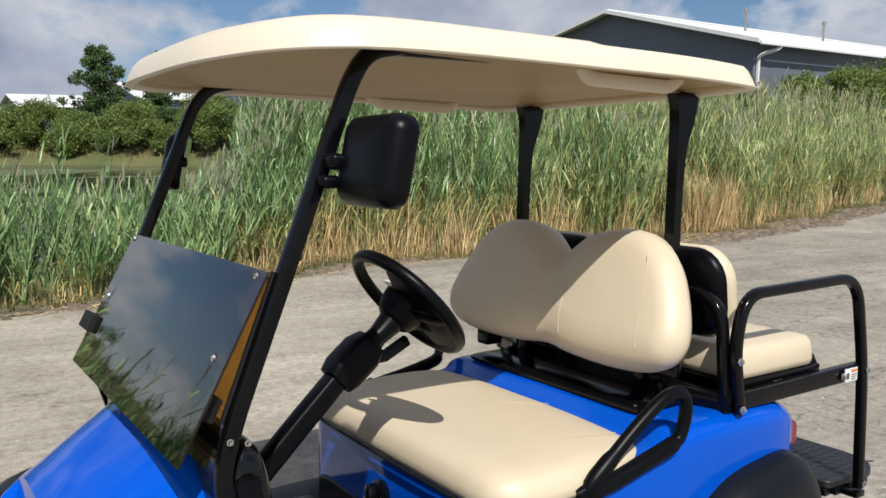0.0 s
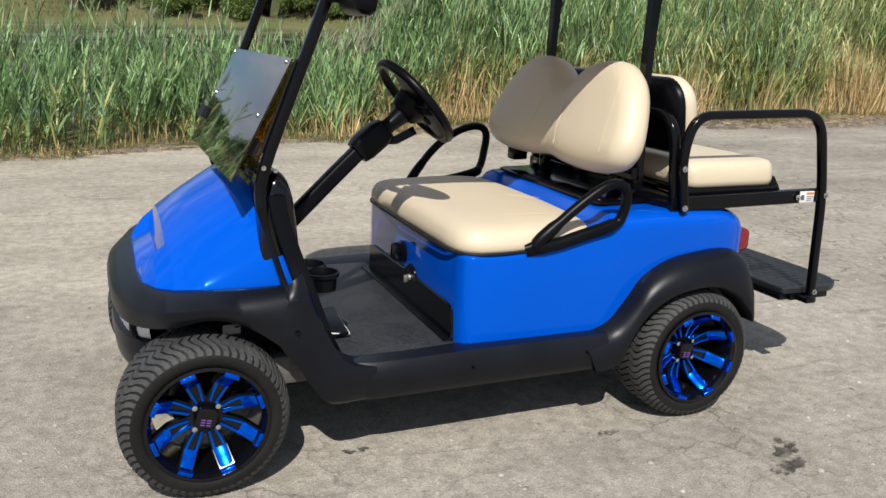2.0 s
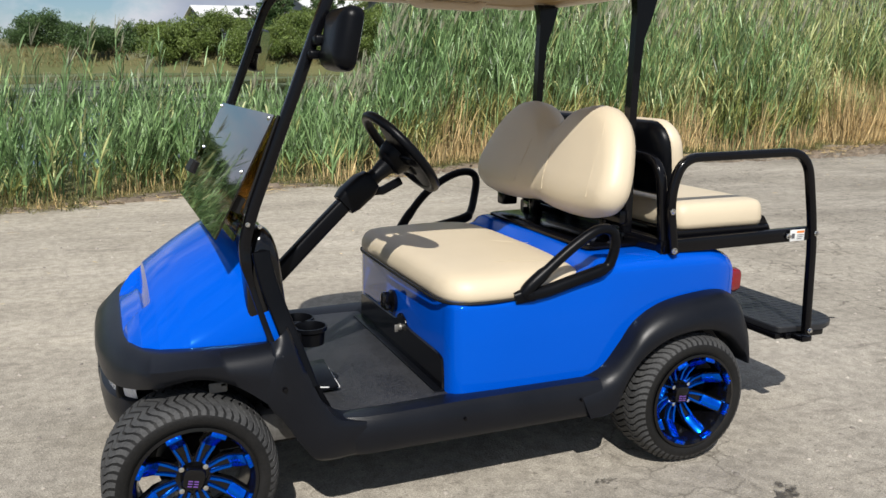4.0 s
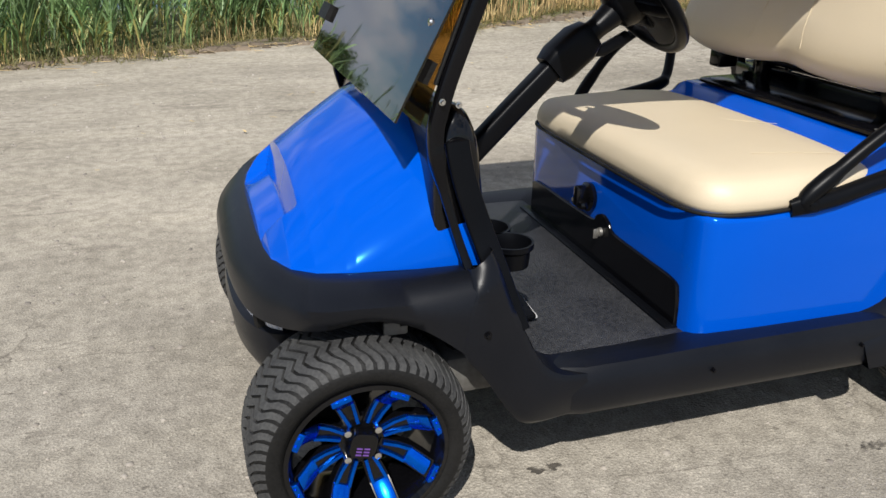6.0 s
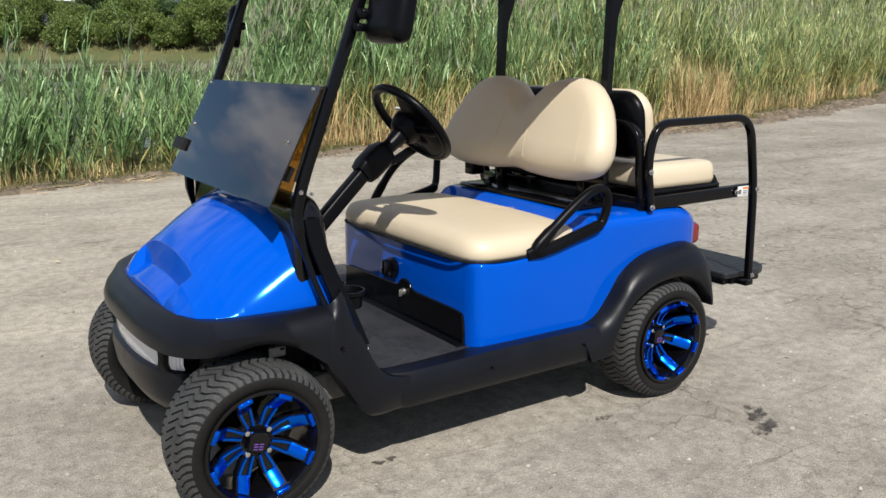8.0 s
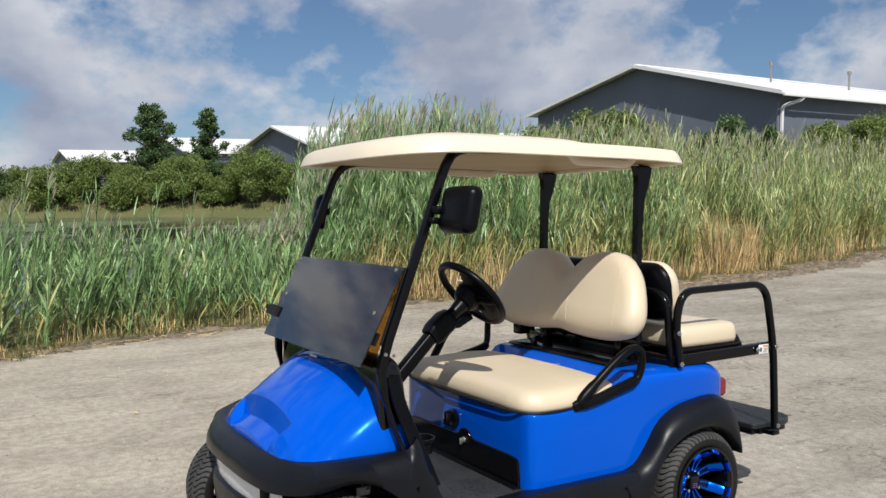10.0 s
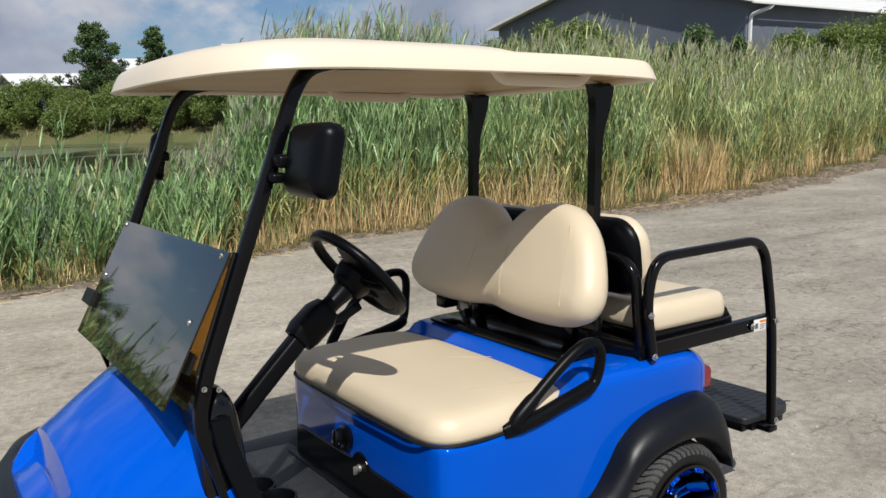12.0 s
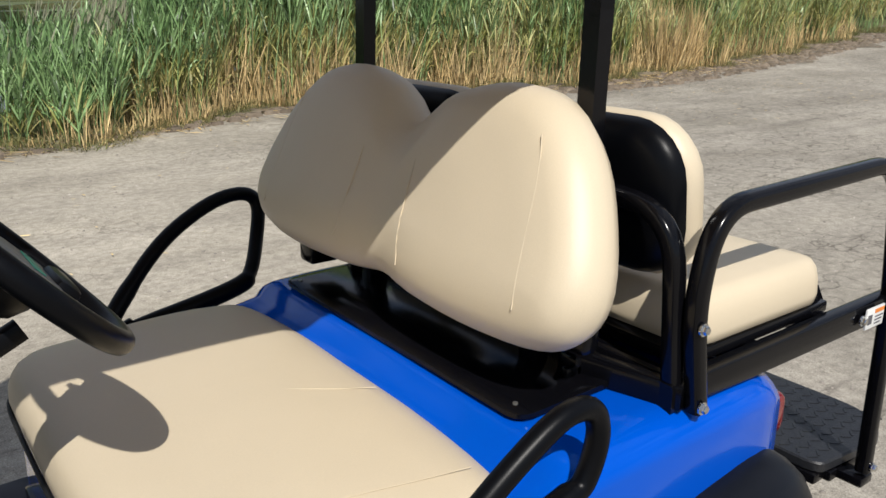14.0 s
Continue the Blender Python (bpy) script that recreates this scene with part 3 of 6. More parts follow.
# ---- farm buildings ----
def barn(corner, label, length=46.0, vents=(8, 14), drop=0.35):
    """A grey steel barn with a white roof; corner: its near eave corner on the plan."""
    width, eave, rise, over = 13.1, 5.4, 1.58, 0.45
    v, u = Vector((-0.053, 0.9986, 0)), Vector((0.9986, 0.053, 0))
    up = Vector((-0.047 * 0.6, -0.047 * 0.8, 1)).normalized()
    v = (v - up * v.dot(up)).normalized()
    u = v.cross(up)
    m = Matrix((u, v, up)).transposed().to_4x4()
    m.translation = (corner[0], corner[1], land(*corner) - drop)
    b = thing("barn", label, "barn", group="farm barns")
    b.matrix_world = m

    def ribbed(name, a, c, top):
        steps, verts = max(2, int((Vector(c) - Vector(a)).length / 0.115)), []
        way = (Vector(c) - Vector(a)) / steps
        out = Vector((way.y, -way.x, 0)).normalized() * 0.018
        for k in range(steps + 1):
            q = Vector(a) + way * k + (out if k % 2 else Vector())
            verts += [(q.x, q.y, -1.5), (q.x, q.y, top(k / steps))]
        return part(name, (verts, [(2 * k, 2 * k + 2, 2 * k + 3, 2 * k + 1) for k in range(steps)]), barn_wall, b, sharp=20)

    ribbed("gable_wall", (0, width, 0), (0, 0, 0), lambda t: eave + rise * (1 - abs(2 * t - 1)))
    ribbed("side_wall", (0, 0, 0), (length, 0, 0), lambda t: eave)
    ribbed("back_wall", (length, width, 0), (0, width, 0), lambda t: eave)
    ribbed("end_wall", (length, 0, 0), (length, width, 0), lambda t: eave + rise * (1 - abs(2 * t - 1)))
    slope = rise / (width / 2)
    for name, y0, y1 in (("roof_panel", -over, width / 2), ("roof_panel", width + over, width / 2)):
        z0, z1 = eave + 0.06 - slope * over, eave + 0.06 + rise
        a = [(-over, y0, z0), (length + over, y0, z0), (length + over, y1, z1), (-over, y1, z1)]
        part(name, (a + [(x, y, z + 0.05) for x, y, z in a], [(0, 1, 2, 3), (7, 6, 5, 4), (0, 4, 5, 1), (1, 5, 6, 2), (2, 6, 7, 3), (3, 7, 4, 0)]), barn_roof, b, "white steel roof", sharp=20)
        a = [(-over - 0.05, y0, z0 - 0.07), (-over, y0, z0 - 0.07), (-over, y0, z0 + 0.07), (-over - 0.05, y0, z0 + 0.07)]
        c = [(x, y1, z + rise + slope * over) for x, _, z in a]
        part("rake_trim", loft([a, c]), white_trim, b, "white rake trim", sharp=20)
    part("gutter", box(-over, length + over, -over - 0.10, -over - 0.002, eave - 0.18, eave - 0.06, 0.02), white_trim, b, "white gutter")
    part("corner_trim", box(-0.03, 0.05, -0.035, 0.05, -1.5, eave, 0.01), barn_wall, b, "grey corner trim")
    part("downspout", tube(fillet([(0.85, -over - 0.05, eave - 0.12), (0.80, -over + 0.02, eave - 0.26), (0.13, -0.10, eave - 0.50), (0.10, -0.10, eave - 0.7), (0.10, -0.10, -1.4)], 0.1), rounded(0.12, 0.09, 0.02), up=(1, 0, 0)), white_trim, b, "white downspout")
    part("ridge_cap", box(-over, length + over, width / 2 - 0.2, width / 2 + 0.2, eave + rise + 0.075, eave + rise + 0.135, 0.02), barn_roof, b)
    for x in vents:
        part("roof_vent", joined(moved(lathe([(0.001, 0), (0.05, 0), (0.05, 0.8), (0.001, 0.8)], 10, closed=False), pose(x, 4.3, eave + 1.1, 90)),
             moved(lathe([(0.001, 0.8), (0.10, 0.8), (0.10, 0.95), (0.001, 0.98)], 10, closed=False), pose(x, 4.3, eave + 1.1, 90))), bare_metal, b, "grey metal vent pipe")
    return b


barn((25.1, 16.15), "long grey steel barn with white roof behind the reeds", 46, (6.0, 12.5))
barn((22.0, 52.0), "grey steel barn with white roof beyond the pond", 50, (), 0.95)
barn((20.6, 81.0), "distant grey steel barn half hidden by trees", 40, (), 0.6)
barn((14.9, 120.5), "faraway grey steel barn with low white roof", 40, (), 0.7)


# ---- trees and bushes ----
def leaf_cloud(name, blobs, count, size, mat, parent, seed):
    """Leaves as small bent cards spread through overlapping clumps."""
    rng = np.random.default_rng(seed)
    vol = np.array([b[3] ** 2 for b in blobs])
    which = rng.choice(len(blobs), count, p=vol / vol.sum())
    way = rng.normal(size=(count, 3))
    way /= np.linalg.norm(way, axis=1)[:, None]
    deep = 1.1 * rng.random(count) ** 0.5
    deep *= 1 + 0.28 * np.sin(way[:, 0] * 7 + which) * np.cos(way[:, 2] * 6 + which * 2)
    b = np.array(blobs, float)[which]
    at = b[:, :3] + way * (b[:, 3] * deep)[:, None] * np.array([1, 1, 0.85])
    a = rng.normal(size=(count, 3))
    a /= np.linalg.norm(a, axis=1)[:, None]
    c = np.cross(a, rng.normal(size=(count, 3)))
    c /= np.linalg.norm(c, axis=1)[:, None]
    s = size * (0.6 + 0.8 * rng.random(count))[:, None]
    verts = np.stack([at - a * s * 0.5, at + c * s * 0.32, at + a * s * 0.5 - np.array([0, 0, 0.15]) * s, at - c * s * 0.32], 1).reshape(-1, 3)
    return bulk(name, verts, np.arange(count * 4).reshape(-1, 4), mat, parent)


def limb(a, b, r0, r1, bend=0.1, n=5):
    a, b = Vector(a), Vector(b)
    pts = [a.lerp(b, t) + Vector((bend * math.sin(t * 3), bend * math.cos(t * 4) - bend, 0)) for t in (k / n for k in range(n + 1))]
    return tube(pts, circle(1.0, 8), up=(0.3, 1, 0.1), scales=[r0 + (r1 - r0) * k / n for k in range(n + 1)])


def tree(at, height, spread, label, mat, seed, leaves=7000):
    rng = random.Random(seed)
    z = land(*at)
    t = thing("tree", label, "tree", (at[0], at[1], z), "trees by the pond")
    part("trunk", limb((0, 0, -0.3), (0.2, 0, height * 0.85), height * 0.028, height * 0.006, 0.12), bark, t)
    blobs = []
    for k in range(84):
        h = height * (0.10 + 0.86 * k / 83)
        r = spread * (0.12 + 0.88 * math.sin(math.pi * (0.24 + 0.72 * k / 83))) * (0.25 + 0.8 * rng.random() ** 0.7)
        a = rng.random() * 6.28
        tip = (r * math.cos(a), r * math.sin(a), h + 0.25)
        part("limb", limb((0.1, 0, h - 0.6), tip, height * 0.008, 0.012, 0.08), bark, t)
        blobs.append((*tip, spread * (0.08 + 0.13 * rng.random())))
        if k % 3 == 0:
            blobs.append((tip[0] * 0.3, tip[1] * 0.3, h, spread * 0.28))
    blobs.append((0.15, 0, height * 0.93, spread * 0.25))
    leaf_cloud("crown", blobs, int(leaves * 3.6), 0.14, mat, t, seed)
    return t


def bush(at, height, spread, label, mat, seed, leaves=20000, size=0.14, group="bushes beyond the pond"):
    rng = random.Random(seed)
    t = thing("bush", label, "bush", (at[0], at[1], land(*at) + (1.2 * min(1.0, max(0.0, in_pond(*at) - 1.1) / 0.3) if at[1] > 45 else 0.0)), group)
    blobs = []
    for k in range(34):
        a, r = rng.random() * 6.28, spread * (0.1 + 0.75 * rng.random())
        h = height * (0.15 + 0.72 * rng.random() * (1 - 0.4 * (r / spread) ** 2))
        blobs.append((r * math.cos(a), r * math.sin(a), h, min(spread, height) * (0.19 + 0.15 * rng.random())))
        if k < 4:
            part("stem", limb((0.1 * k, 0, -0.2), blobs[-1][:3], 0.04, 0.012, 0.06), bark, t)
    leaf_cloud("foliage", blobs, leaves, size, mat, t, seed)
    return t


tree((12.0, 58.2), 7.4, 2.25, "slender dark-leaved tree on the pond bank", leaf_dark, 11, 9000)
tree((15.9, 57.5), 7.1, 1.6, "narrow dark tree with thin crown on the bank", leaf_dark, 12, 5500)
for k, (x, y, h, s, m) in enumerate(((1.0, 59, 3.2, 4.2, leaf_dark), (4.5, 60, 2.6, 3.6, leaf_light), (7.5, 57, 3.4, 3.2, leaf_light), (10.3, 56, 3.2, 2.6, leaf_light), (13.6, 55, 3.8, 2.7, leaf_light),
                                     (15.3, 54, 3.0, 2.2, leaf_dark), (17.6, 52.5, 4.3, 2.7, leaf_light), (20.5, 50.5, 3.2, 2.6, leaf_light), (-3.5, 62, 3.2, 4.5, leaf_dark), (-9, 63, 3.4, 5.0, leaf_dark), (-15, 64, 4.0, 5.5, leaf_dark))):
    bush((x, y), h * (0.58 + 0.2 * (k % 3) / 2), s * 0.74, "rounded green bush on the grassy pond bank", m, 30 + k, 30000, 0.10)
for k, (x, y, h, s, m) in enumerate(((16.4, 48.6, 4.0, 2.2, leaf_light), (12.7, 52.3, 3.0, 2.0, leaf_light), (14.6, 50.6, 1.6, 1.5, leaf_light), (9.4, 53.9, 2.0, 2.2, leaf_light), (5.2, 56.2, 2.3, 2.5, leaf_light), (18.6, 47.2, 2.6, 1.9, leaf_light))):
    bush((x, y), h, s, "fresh green shrub at the water's edge", m, 90 + k, 22000, 0.11)
for k, (x, y, h, s, m) in enumerate(((16.4, 18.6, 4.4, 1.5, leaf_light), (17.3, 17.9, 5.0, 1.6, leaf_light), (18.2, 17.2, 4.8, 1.4, leaf_light), (18.8, 16.7, 4.5, 1.1, leaf_light), (20.3, 14.9, 4.5, 1.2, leaf_dark), (20.9, 14.3, 4.3, 1.2, leaf_dark), (21.5, 13.9, 4.0, 1.0, leaf_dark), (25.2, 14.5, 4.1, 1.4, leaf_light), (25.8, 14.0, 4.5, 1.4, leaf_light), (26.6, 13.5, 4.8, 1.6, leaf_light), (27.8, 13.2, 5.0, 2.0, leaf_light), (30.2, 13.2, 5.2, 2.2, leaf_light))):
    bush((x, y), h, s, "leafy green shrub in front of the grey barn", m, 60 + k, 24000, 0.08, "shrubs by the barn")


# ---- reeds ----
def ribbons(base, way, side, length, width, droop, profile=(0.55, 1.0, 0.75, 0.06)):
    """Tapered bent leaf strips from arrays of roots and directions."""
    ts = np.array([0.0, 0.33, 0.7, 1.0])
    down = np.array([0, 0, -1.0])
    pts = base[:, None] + way[:, None] * (length[:, None] * ts)[..., None] + down * (droop[:, None] * (ts**2.2) * length[:, None])[..., None]
    half = side[:, None] * (width[:, None] * np.array(profile) * 0.5)[..., None]
    verts = np.stack([pts - half, pts + half], 2).reshape(-1, 3)
    k = np.arange(len(base))[:, None, None] * 8 + np.array([[0, 1, 3, 2], [2, 3, 5, 4], [4, 5, 7, 6]])[None]
    return verts, k.reshape(-1, 4)


def unit(v):
    return v / np.linalg.norm(v, axis=-1, keepdims=True)


def reed_height(x):
    return np.interp(x, (-40, -6, 1.5, 2.5, 2.95, 3.4, 4.4, 8, 20, 60), (1.7, 1.25, 1.10, 1.12, 1.5, 2.5, 3.0, 2.9, 2.95, 3.1))


PATCH_X = 13.0  # where the dead straw stands tallest


def build_reeds():
    rng = np.random.default_rng(5)
    stems = []
    for x0, x1, deep, density in ((-14, -4, 2.2, 26), (-4, 3, 2.6, 70), (3, 9, 4.8, 84), (9, 16, 4.6, 62), (16, 26, 3.6, 34), (26, 48, 4.0, 12)):
        n = int((x1 - x0) * deep * density)
        clumps = max(8, n // 7)
        who = rng.integers(0, clumps, n)
        cx, cy = rng.uniform(x0, x1, clumps), deep * rng.random(clumps) ** 1.35
        stems.append(np.stack([cx[who] + 0.09 * rng.normal(size=n), np.clip(cy[who] + 0.09 * rng.normal(size=n), 0, deep), rng.normal(size=clumps)[who], rng.normal(size=clumps)[who]], 1))
    stems = np.concatenate(stems)
    x = stems[:, 0]
    edge = np.array([reed_line(v) for v in x]) + 0.25 * np.sin(x * 1.7) + 0.15 * np.sin(x * 4.3)
    y = edge + 0.15 + stems[:, 1]
    z = np.array([land(a, b) for a, b in zip(x, y)]) - 0.03
    h = reed_height(x - 0.40 * stems[:, 1] * (x < 6.5)) * (0.80 + 0.26 * rng.random(len(x))) * np.clip(0.62 + 0.40 * stems[:, 1], 0, 1)
    h *= np.where((rng.random(len(x)) < 0.10) & (x < 2.3), 1.48, 1.0)
    patch = (np.abs(x - PATCH_X) < 0.75) & (stems[:, 1] < 1.3)
    h *= np.where(patch, 0.42, 1.0)
    h *= (1 + 0.06 * np.clip(stems[:, 3], -1.5, 1.5)) * (1 + 0.06 * np.sin(x * 1.1 + 1)) 
    n = len(x)
    root = np.stack([x, y, z], 1)
    lean = np.stack([0.09 + 0.05 * rng.normal(size=n) + 0.07 * stems[:, 2], -0.04 + 0.05 * rng.normal(size=n) + 0.05 * stems[:, 3], np.ones(n)], 1)
    lean = unit(lean)
    az = rng.uniform(0, 2 * np.pi, n)
    side = np.stack([np.cos(az), np.sin(az), 0 * az], 1)
    verts, _ = ribbons(root, lean, side, h, np.full(n, 0.011), np.full(n, 0.02), (1.0, 0.9, 0.7, 0.4))
    groups_v, pale_v = [verts], []
    pale = rng.random(n) < np.interp(x, (6.0, 9.5, 13.0), (0.06, 0.45, 0.75))
    low_v = []
    # leaves up the stem, swept by the wind towards one side
    for k in range(15):
        t = 0.14 + 0.058 * k + 0.03 * rng.random(n)
        keep = rng.random(n) < 0.92
        a = (root + lean * (h * t)[:, None])[keep]
        az = rng.normal(0.1, 1.15, keep.sum()) + np.pi * (rng.random(keep.sum()) < 0.25)
        out = np.stack([np.cos(az), np.sin(az), 0 * az], 1)
        rise = 1.45 + 1.4 * rng.random(keep.sum()) + 0.09 * k
        way = unit(out + np.array([0, 0, 1.0]) * rise[:, None])
        s = unit(np.cross(way, np.array([0, 0, 1.0])) + 0.35 * rng.normal(size=way.shape))
        length = (0.36 + 0.30 * rng.random(keep.sum())) * (1.1 if k < 11 else 0.7) * np.clip(h[keep] / 2.2, 0.7, 1.2)
        v, _ = ribbons(a, way, s, length, 0.013 + 0.015 * rng.random(keep.sum()) ** 1.5, 0.10 + 0.48 * rng.random(keep.sum()) ** 1.4)
        if k < 5:
            yellow = (x[keep] > 3.2) | (k < 2)
            groups_v.append(v[np.repeat(~yellow, 8)])
            low_v.append(v[np.repeat(yellow, 8)])
            continue
        old = np.repeat(pale[keep], 8)
        for chosen, leaves in ((old, pale_v), (~old, groups_v)):
            leaves.append(v[chosen])
    strip = np.array([[0, 1, 3, 2], [2, 3, 5, 4], [4, 5, 7, 6]])
    fresh, dry = np.concatenate(groups_v), np.concatenate(pale_v)
    quads_of = lambda v: (np.arange(len(v) // 8)[:, None, None] * 8 + strip[None]).reshape(-1, 4)
    tagged(bulk("paler_reeds", dry, quads_of(dry), reed_pale), "paler yellow-green reed leaves along the open road", "reeds", kind="stuff")
    tagged(bulk("reed_bed", fresh, quads_of(fresh), reed_leaf), "dense bed of tall green common reeds bending in wind", "reeds", kind="stuff")
    low = np.concatenate(low_v)
    tagged(bulk("lower_reed_leaves", low, quads_of(low), reed_low), "yellowing lower leaves of the reeds", "reeds", kind="stuff")
    # feathery seed heads on some
    pick = (rng.random(n) < np.where(x > 3, 0.5, 0.09)) & (stems[:, 1] > 0.4) & ~patch
    a = (root + lean * (h * 0.97)[:, None])[pick]
    v_all, q_all, total = [], [], 0
    for k in range(6):
        m = len(a)
        way = unit(np.stack([0.26 + 0.12 * rng.normal(size=m), 0.10 * rng.normal(size=m), np.ones(m)], 1))
        s = unit(np.cross(way, rng.normal(size=(m, 3))))
        v, q = ribbons(a, way, s, 0.18 + 0.16 * rng.random(m), np.full(m, 0.015), 0.08 + 0.14 * rng.random(m), (0.4, 1.0, 0.8, 0.2))
        v_all.append(v)
        q_all.append(q + total)
        total += len(v)
    tagged(bulk("reed_plumes", np.concatenate(v_all), np.concatenate(q_all), reed_plume), "brownish feathery seed heads above the reeds", "reeds", kind="stuff")
    # last year's dead stalks and leaves at the foot
    m = 17000
    x = np.concatenate([rng.uniform(-6, 24, m * 2 // 3), rng.uniform(3.2, 9.5, m // 6), rng.normal(PATCH_X, 0.42, m // 4)])
    depth = 1.7 * rng.random(len(x)) ** 1.6
    edge = np.array([reed_line(v) for v in x]) + 0.25 * np.sin(x * 1.7) + 0.15 * np.sin(x * 4.3)
    y = edge + depth
    root = np.stack([x, y, np.array([land(a, b) for a, b in zip(x, y)]) - 0.02], 1)
    tall = np.interp(x, (-6, 2, 3.5, 5, 8, 11, 12.2, 12.6, 13.5, 13.9, 17, 20), (0.22, 0.3, 0.95, 1.3, 1.3, 1.0, 1.1, 1.75, 1.75, 1.1, 1.0, 0.8))
    tall = tall * (0.72 + 0.35 * np.sin(x * 2.3) * np.sin(x * 0.9 + 1) + 0.25 * np.sin(x * 5.7))
    way = unit(np.stack([0.15 * rng.normal(size=len(x)), -0.05 + 0.15 * rng.normal(size=len(x)), np.ones(len(x))], 1))
    az = rng.uniform(0, 6.28, len(x))
    v, q = ribbons(root, way, np.stack([np.cos(az), np.sin(az), 0 * az], 1), tall * (0.15 + 0.95 * rng.random(len(x)) ** 1.4), 0.007 + 0.007 * rng.random(len(x)), 0.05 + 0.35 * rng.random(len(x)) ** 2)
    tagged(bulk("dead_reed_stalks", v, q, reed_straw), "dry straw-coloured dead reed stalks at the road edge", "reeds", kind="stuff")
    # ragged grass along the road edge
    m = 16000
    x = rng.uniform(-6, 26, m)
    edge = np.array([reed_line(v) for v in x]) + 0.25 * np.sin(x * 1.7) + 0.15 * np.sin(x * 4.3)
    y = edge - 0.22 + 0.6 * rng.random(m) ** 0.8
    root = np.stack([x, y, np.array([land(a, b) for a, b in zip(x, y)]) - 0.01], 1)
    way = unit(np.stack([0.6 * rng.normal(size=m), -0.35 + 0.5 * rng.normal(size=m), np.ones(m)], 1))
    az = rng.uniform(0, 6.28, m)
    v, q = ribbons(root, way, np.stack([np.cos(az), np.sin(az), 0 * az], 1), 0.10 + 0.24 * rng.random(m), 0.006 + 0.006 * rng.random(m), 0.3 + 0.5 * rng.random(m))
    tagged(bulk("verge_grass", v, q, grass_blade), "ragged green and straw grass along the gravel edge", "grass", kind="stuff")


build_reeds()


def build_verge_earth():
    """Bare brown earth between the gravel and the reeds."""
    rng = np.random.default_rng(14)
    verts, quads = [], []
    xs = np.arange(-8, 30, 0.16)
    for k, x in enumerate(xs):
        wide = float(np.interp(x, (-8, 6, 10, 16, 30), (0.16, 0.18, 0.6, 0.95, 1.1)))
        wide *= 0.8 + 0.35 * math.sin(x * 1.3) + 0.25 * math.sin(x * 3.1 + 1) + 0.12 * rng.random()
        edge = reed_line(x) + 0.3
        for t in (0.0, 0.33, 0.67, 1.0):
            y = edge - t * (wide + 0.3)
            verts.append((x, y, land(x, y) + 0.010))
        if k:
            quads += [(4 * k - 4 + j, 4 * k + j, 4 * k + j + 1, 4 * k - 3 + j) for j in range(3)]
    tagged(bulk("verge_earth", verts, np.array(quads), earth), "bare brown earth along the gravel edge", "soil", kind="structure")


build_verge_earth()


def build_bank_grass():
    rng = np.random.default_rng(17)
    m = 26000
    x, y = rng.uniform(-22, 22, m), rng.uniform(44, 62, m)
    q = np.array([in_pond(a, b) for a, b in zip(x, y)])
    keep = (q > 1.09) & (q < 1.75)
    x, y, q = x[keep], y[keep], q[keep]
    root = np.stack([x, y, np.array([land(a, b) for a, b in zip(x, y)]) + 1.2 * np.clip((q - 1.1) / 0.3, 0, 1) - 0.03], 1)
    m = len(x)
    way = unit(np.stack([0.3 * rng.normal(size=m), 0.3 * rng.normal(size=m), np.ones(m)], 1))
    az = rng.uniform(0, 6.28, m)
    v, f = ribbons(root, way, np.stack([np.cos(az), np.sin(az), 0 * az], 1), 0.22 + 0.5 * rng.random(m) ** 2, 0.03 + 0.03 * rng.random(m), 0.2 + 0.4 * rng.random(m))
    tagged(bulk("bank_grass", v, f, bank_blade), "rough olive and brown grass on the pond bank", "grass", kind="stuff")


build_bank_grass()


def build_litter():
    """Straws and leaf scraps blown onto the gravel."""
    rng = np.random.default_rng(31)
    m = 2800
    x = np.where(rng.random(m) < 0.4, rng.normal(12.5, 2.0, m), rng.uniform(-5, 22, m))
    off = np.where(rng.random(m) < 0.8, 0.1 + 0.5 * rng.random(m) ** 2, 0.5 + 3.5 * rng.random(m))
    y = np.array([reed_line(v) for v in x]) - off
    size = np.where(off < 0.6, 0.08 + 0.22 * rng.random(m), 0.02 + 0.05 * rng.random(m))
    root = np.stack([x, y, np.array([land(a, b) for a, b in zip(x, y)]) + 0.014], 1)
    az = rng.uniform(0, 6.28, m)
    way = unit(np.stack([np.cos(az), np.sin(az), 0.06 * rng.random(m)], 1))
    side = np.stack([-np.sin(az), np.cos(az), 0.2 * rng.normal(size=m)], 1)
    v, f = ribbons(root, way, side, size, 0.006 + 0.008 * rng.random(m), np.zeros(m))
    tagged(bulk("straw_litter", v, f, reed_straw), "dry straws scattered on the gravel", "litter", kind="stuff")


build_litter()


# ---- the golf cart ----
cart = thing("golf_cart", "bright blue four-seat golf cart with cream seats and roof", "golf cart")


def both_sides(name, geo, mat, label="", sharp=38):
    part(name, geo, mat, cart, label, sharp)
    part(name, mirrored(geo), mat, cart, label, sharp)


def slim_far(geo):
    """The body's off side lies a little nearer to the middle."""
    k = lambda x: 0.835 + 0.070 * ease((x - 0.80) / 0.45)
    return [(x, y * k(x) if y > 0 else y, z) for x, y, z in geo[0]], geo[1]


# wheels
R_TYRE, R_RIM = 0.236, 0.166


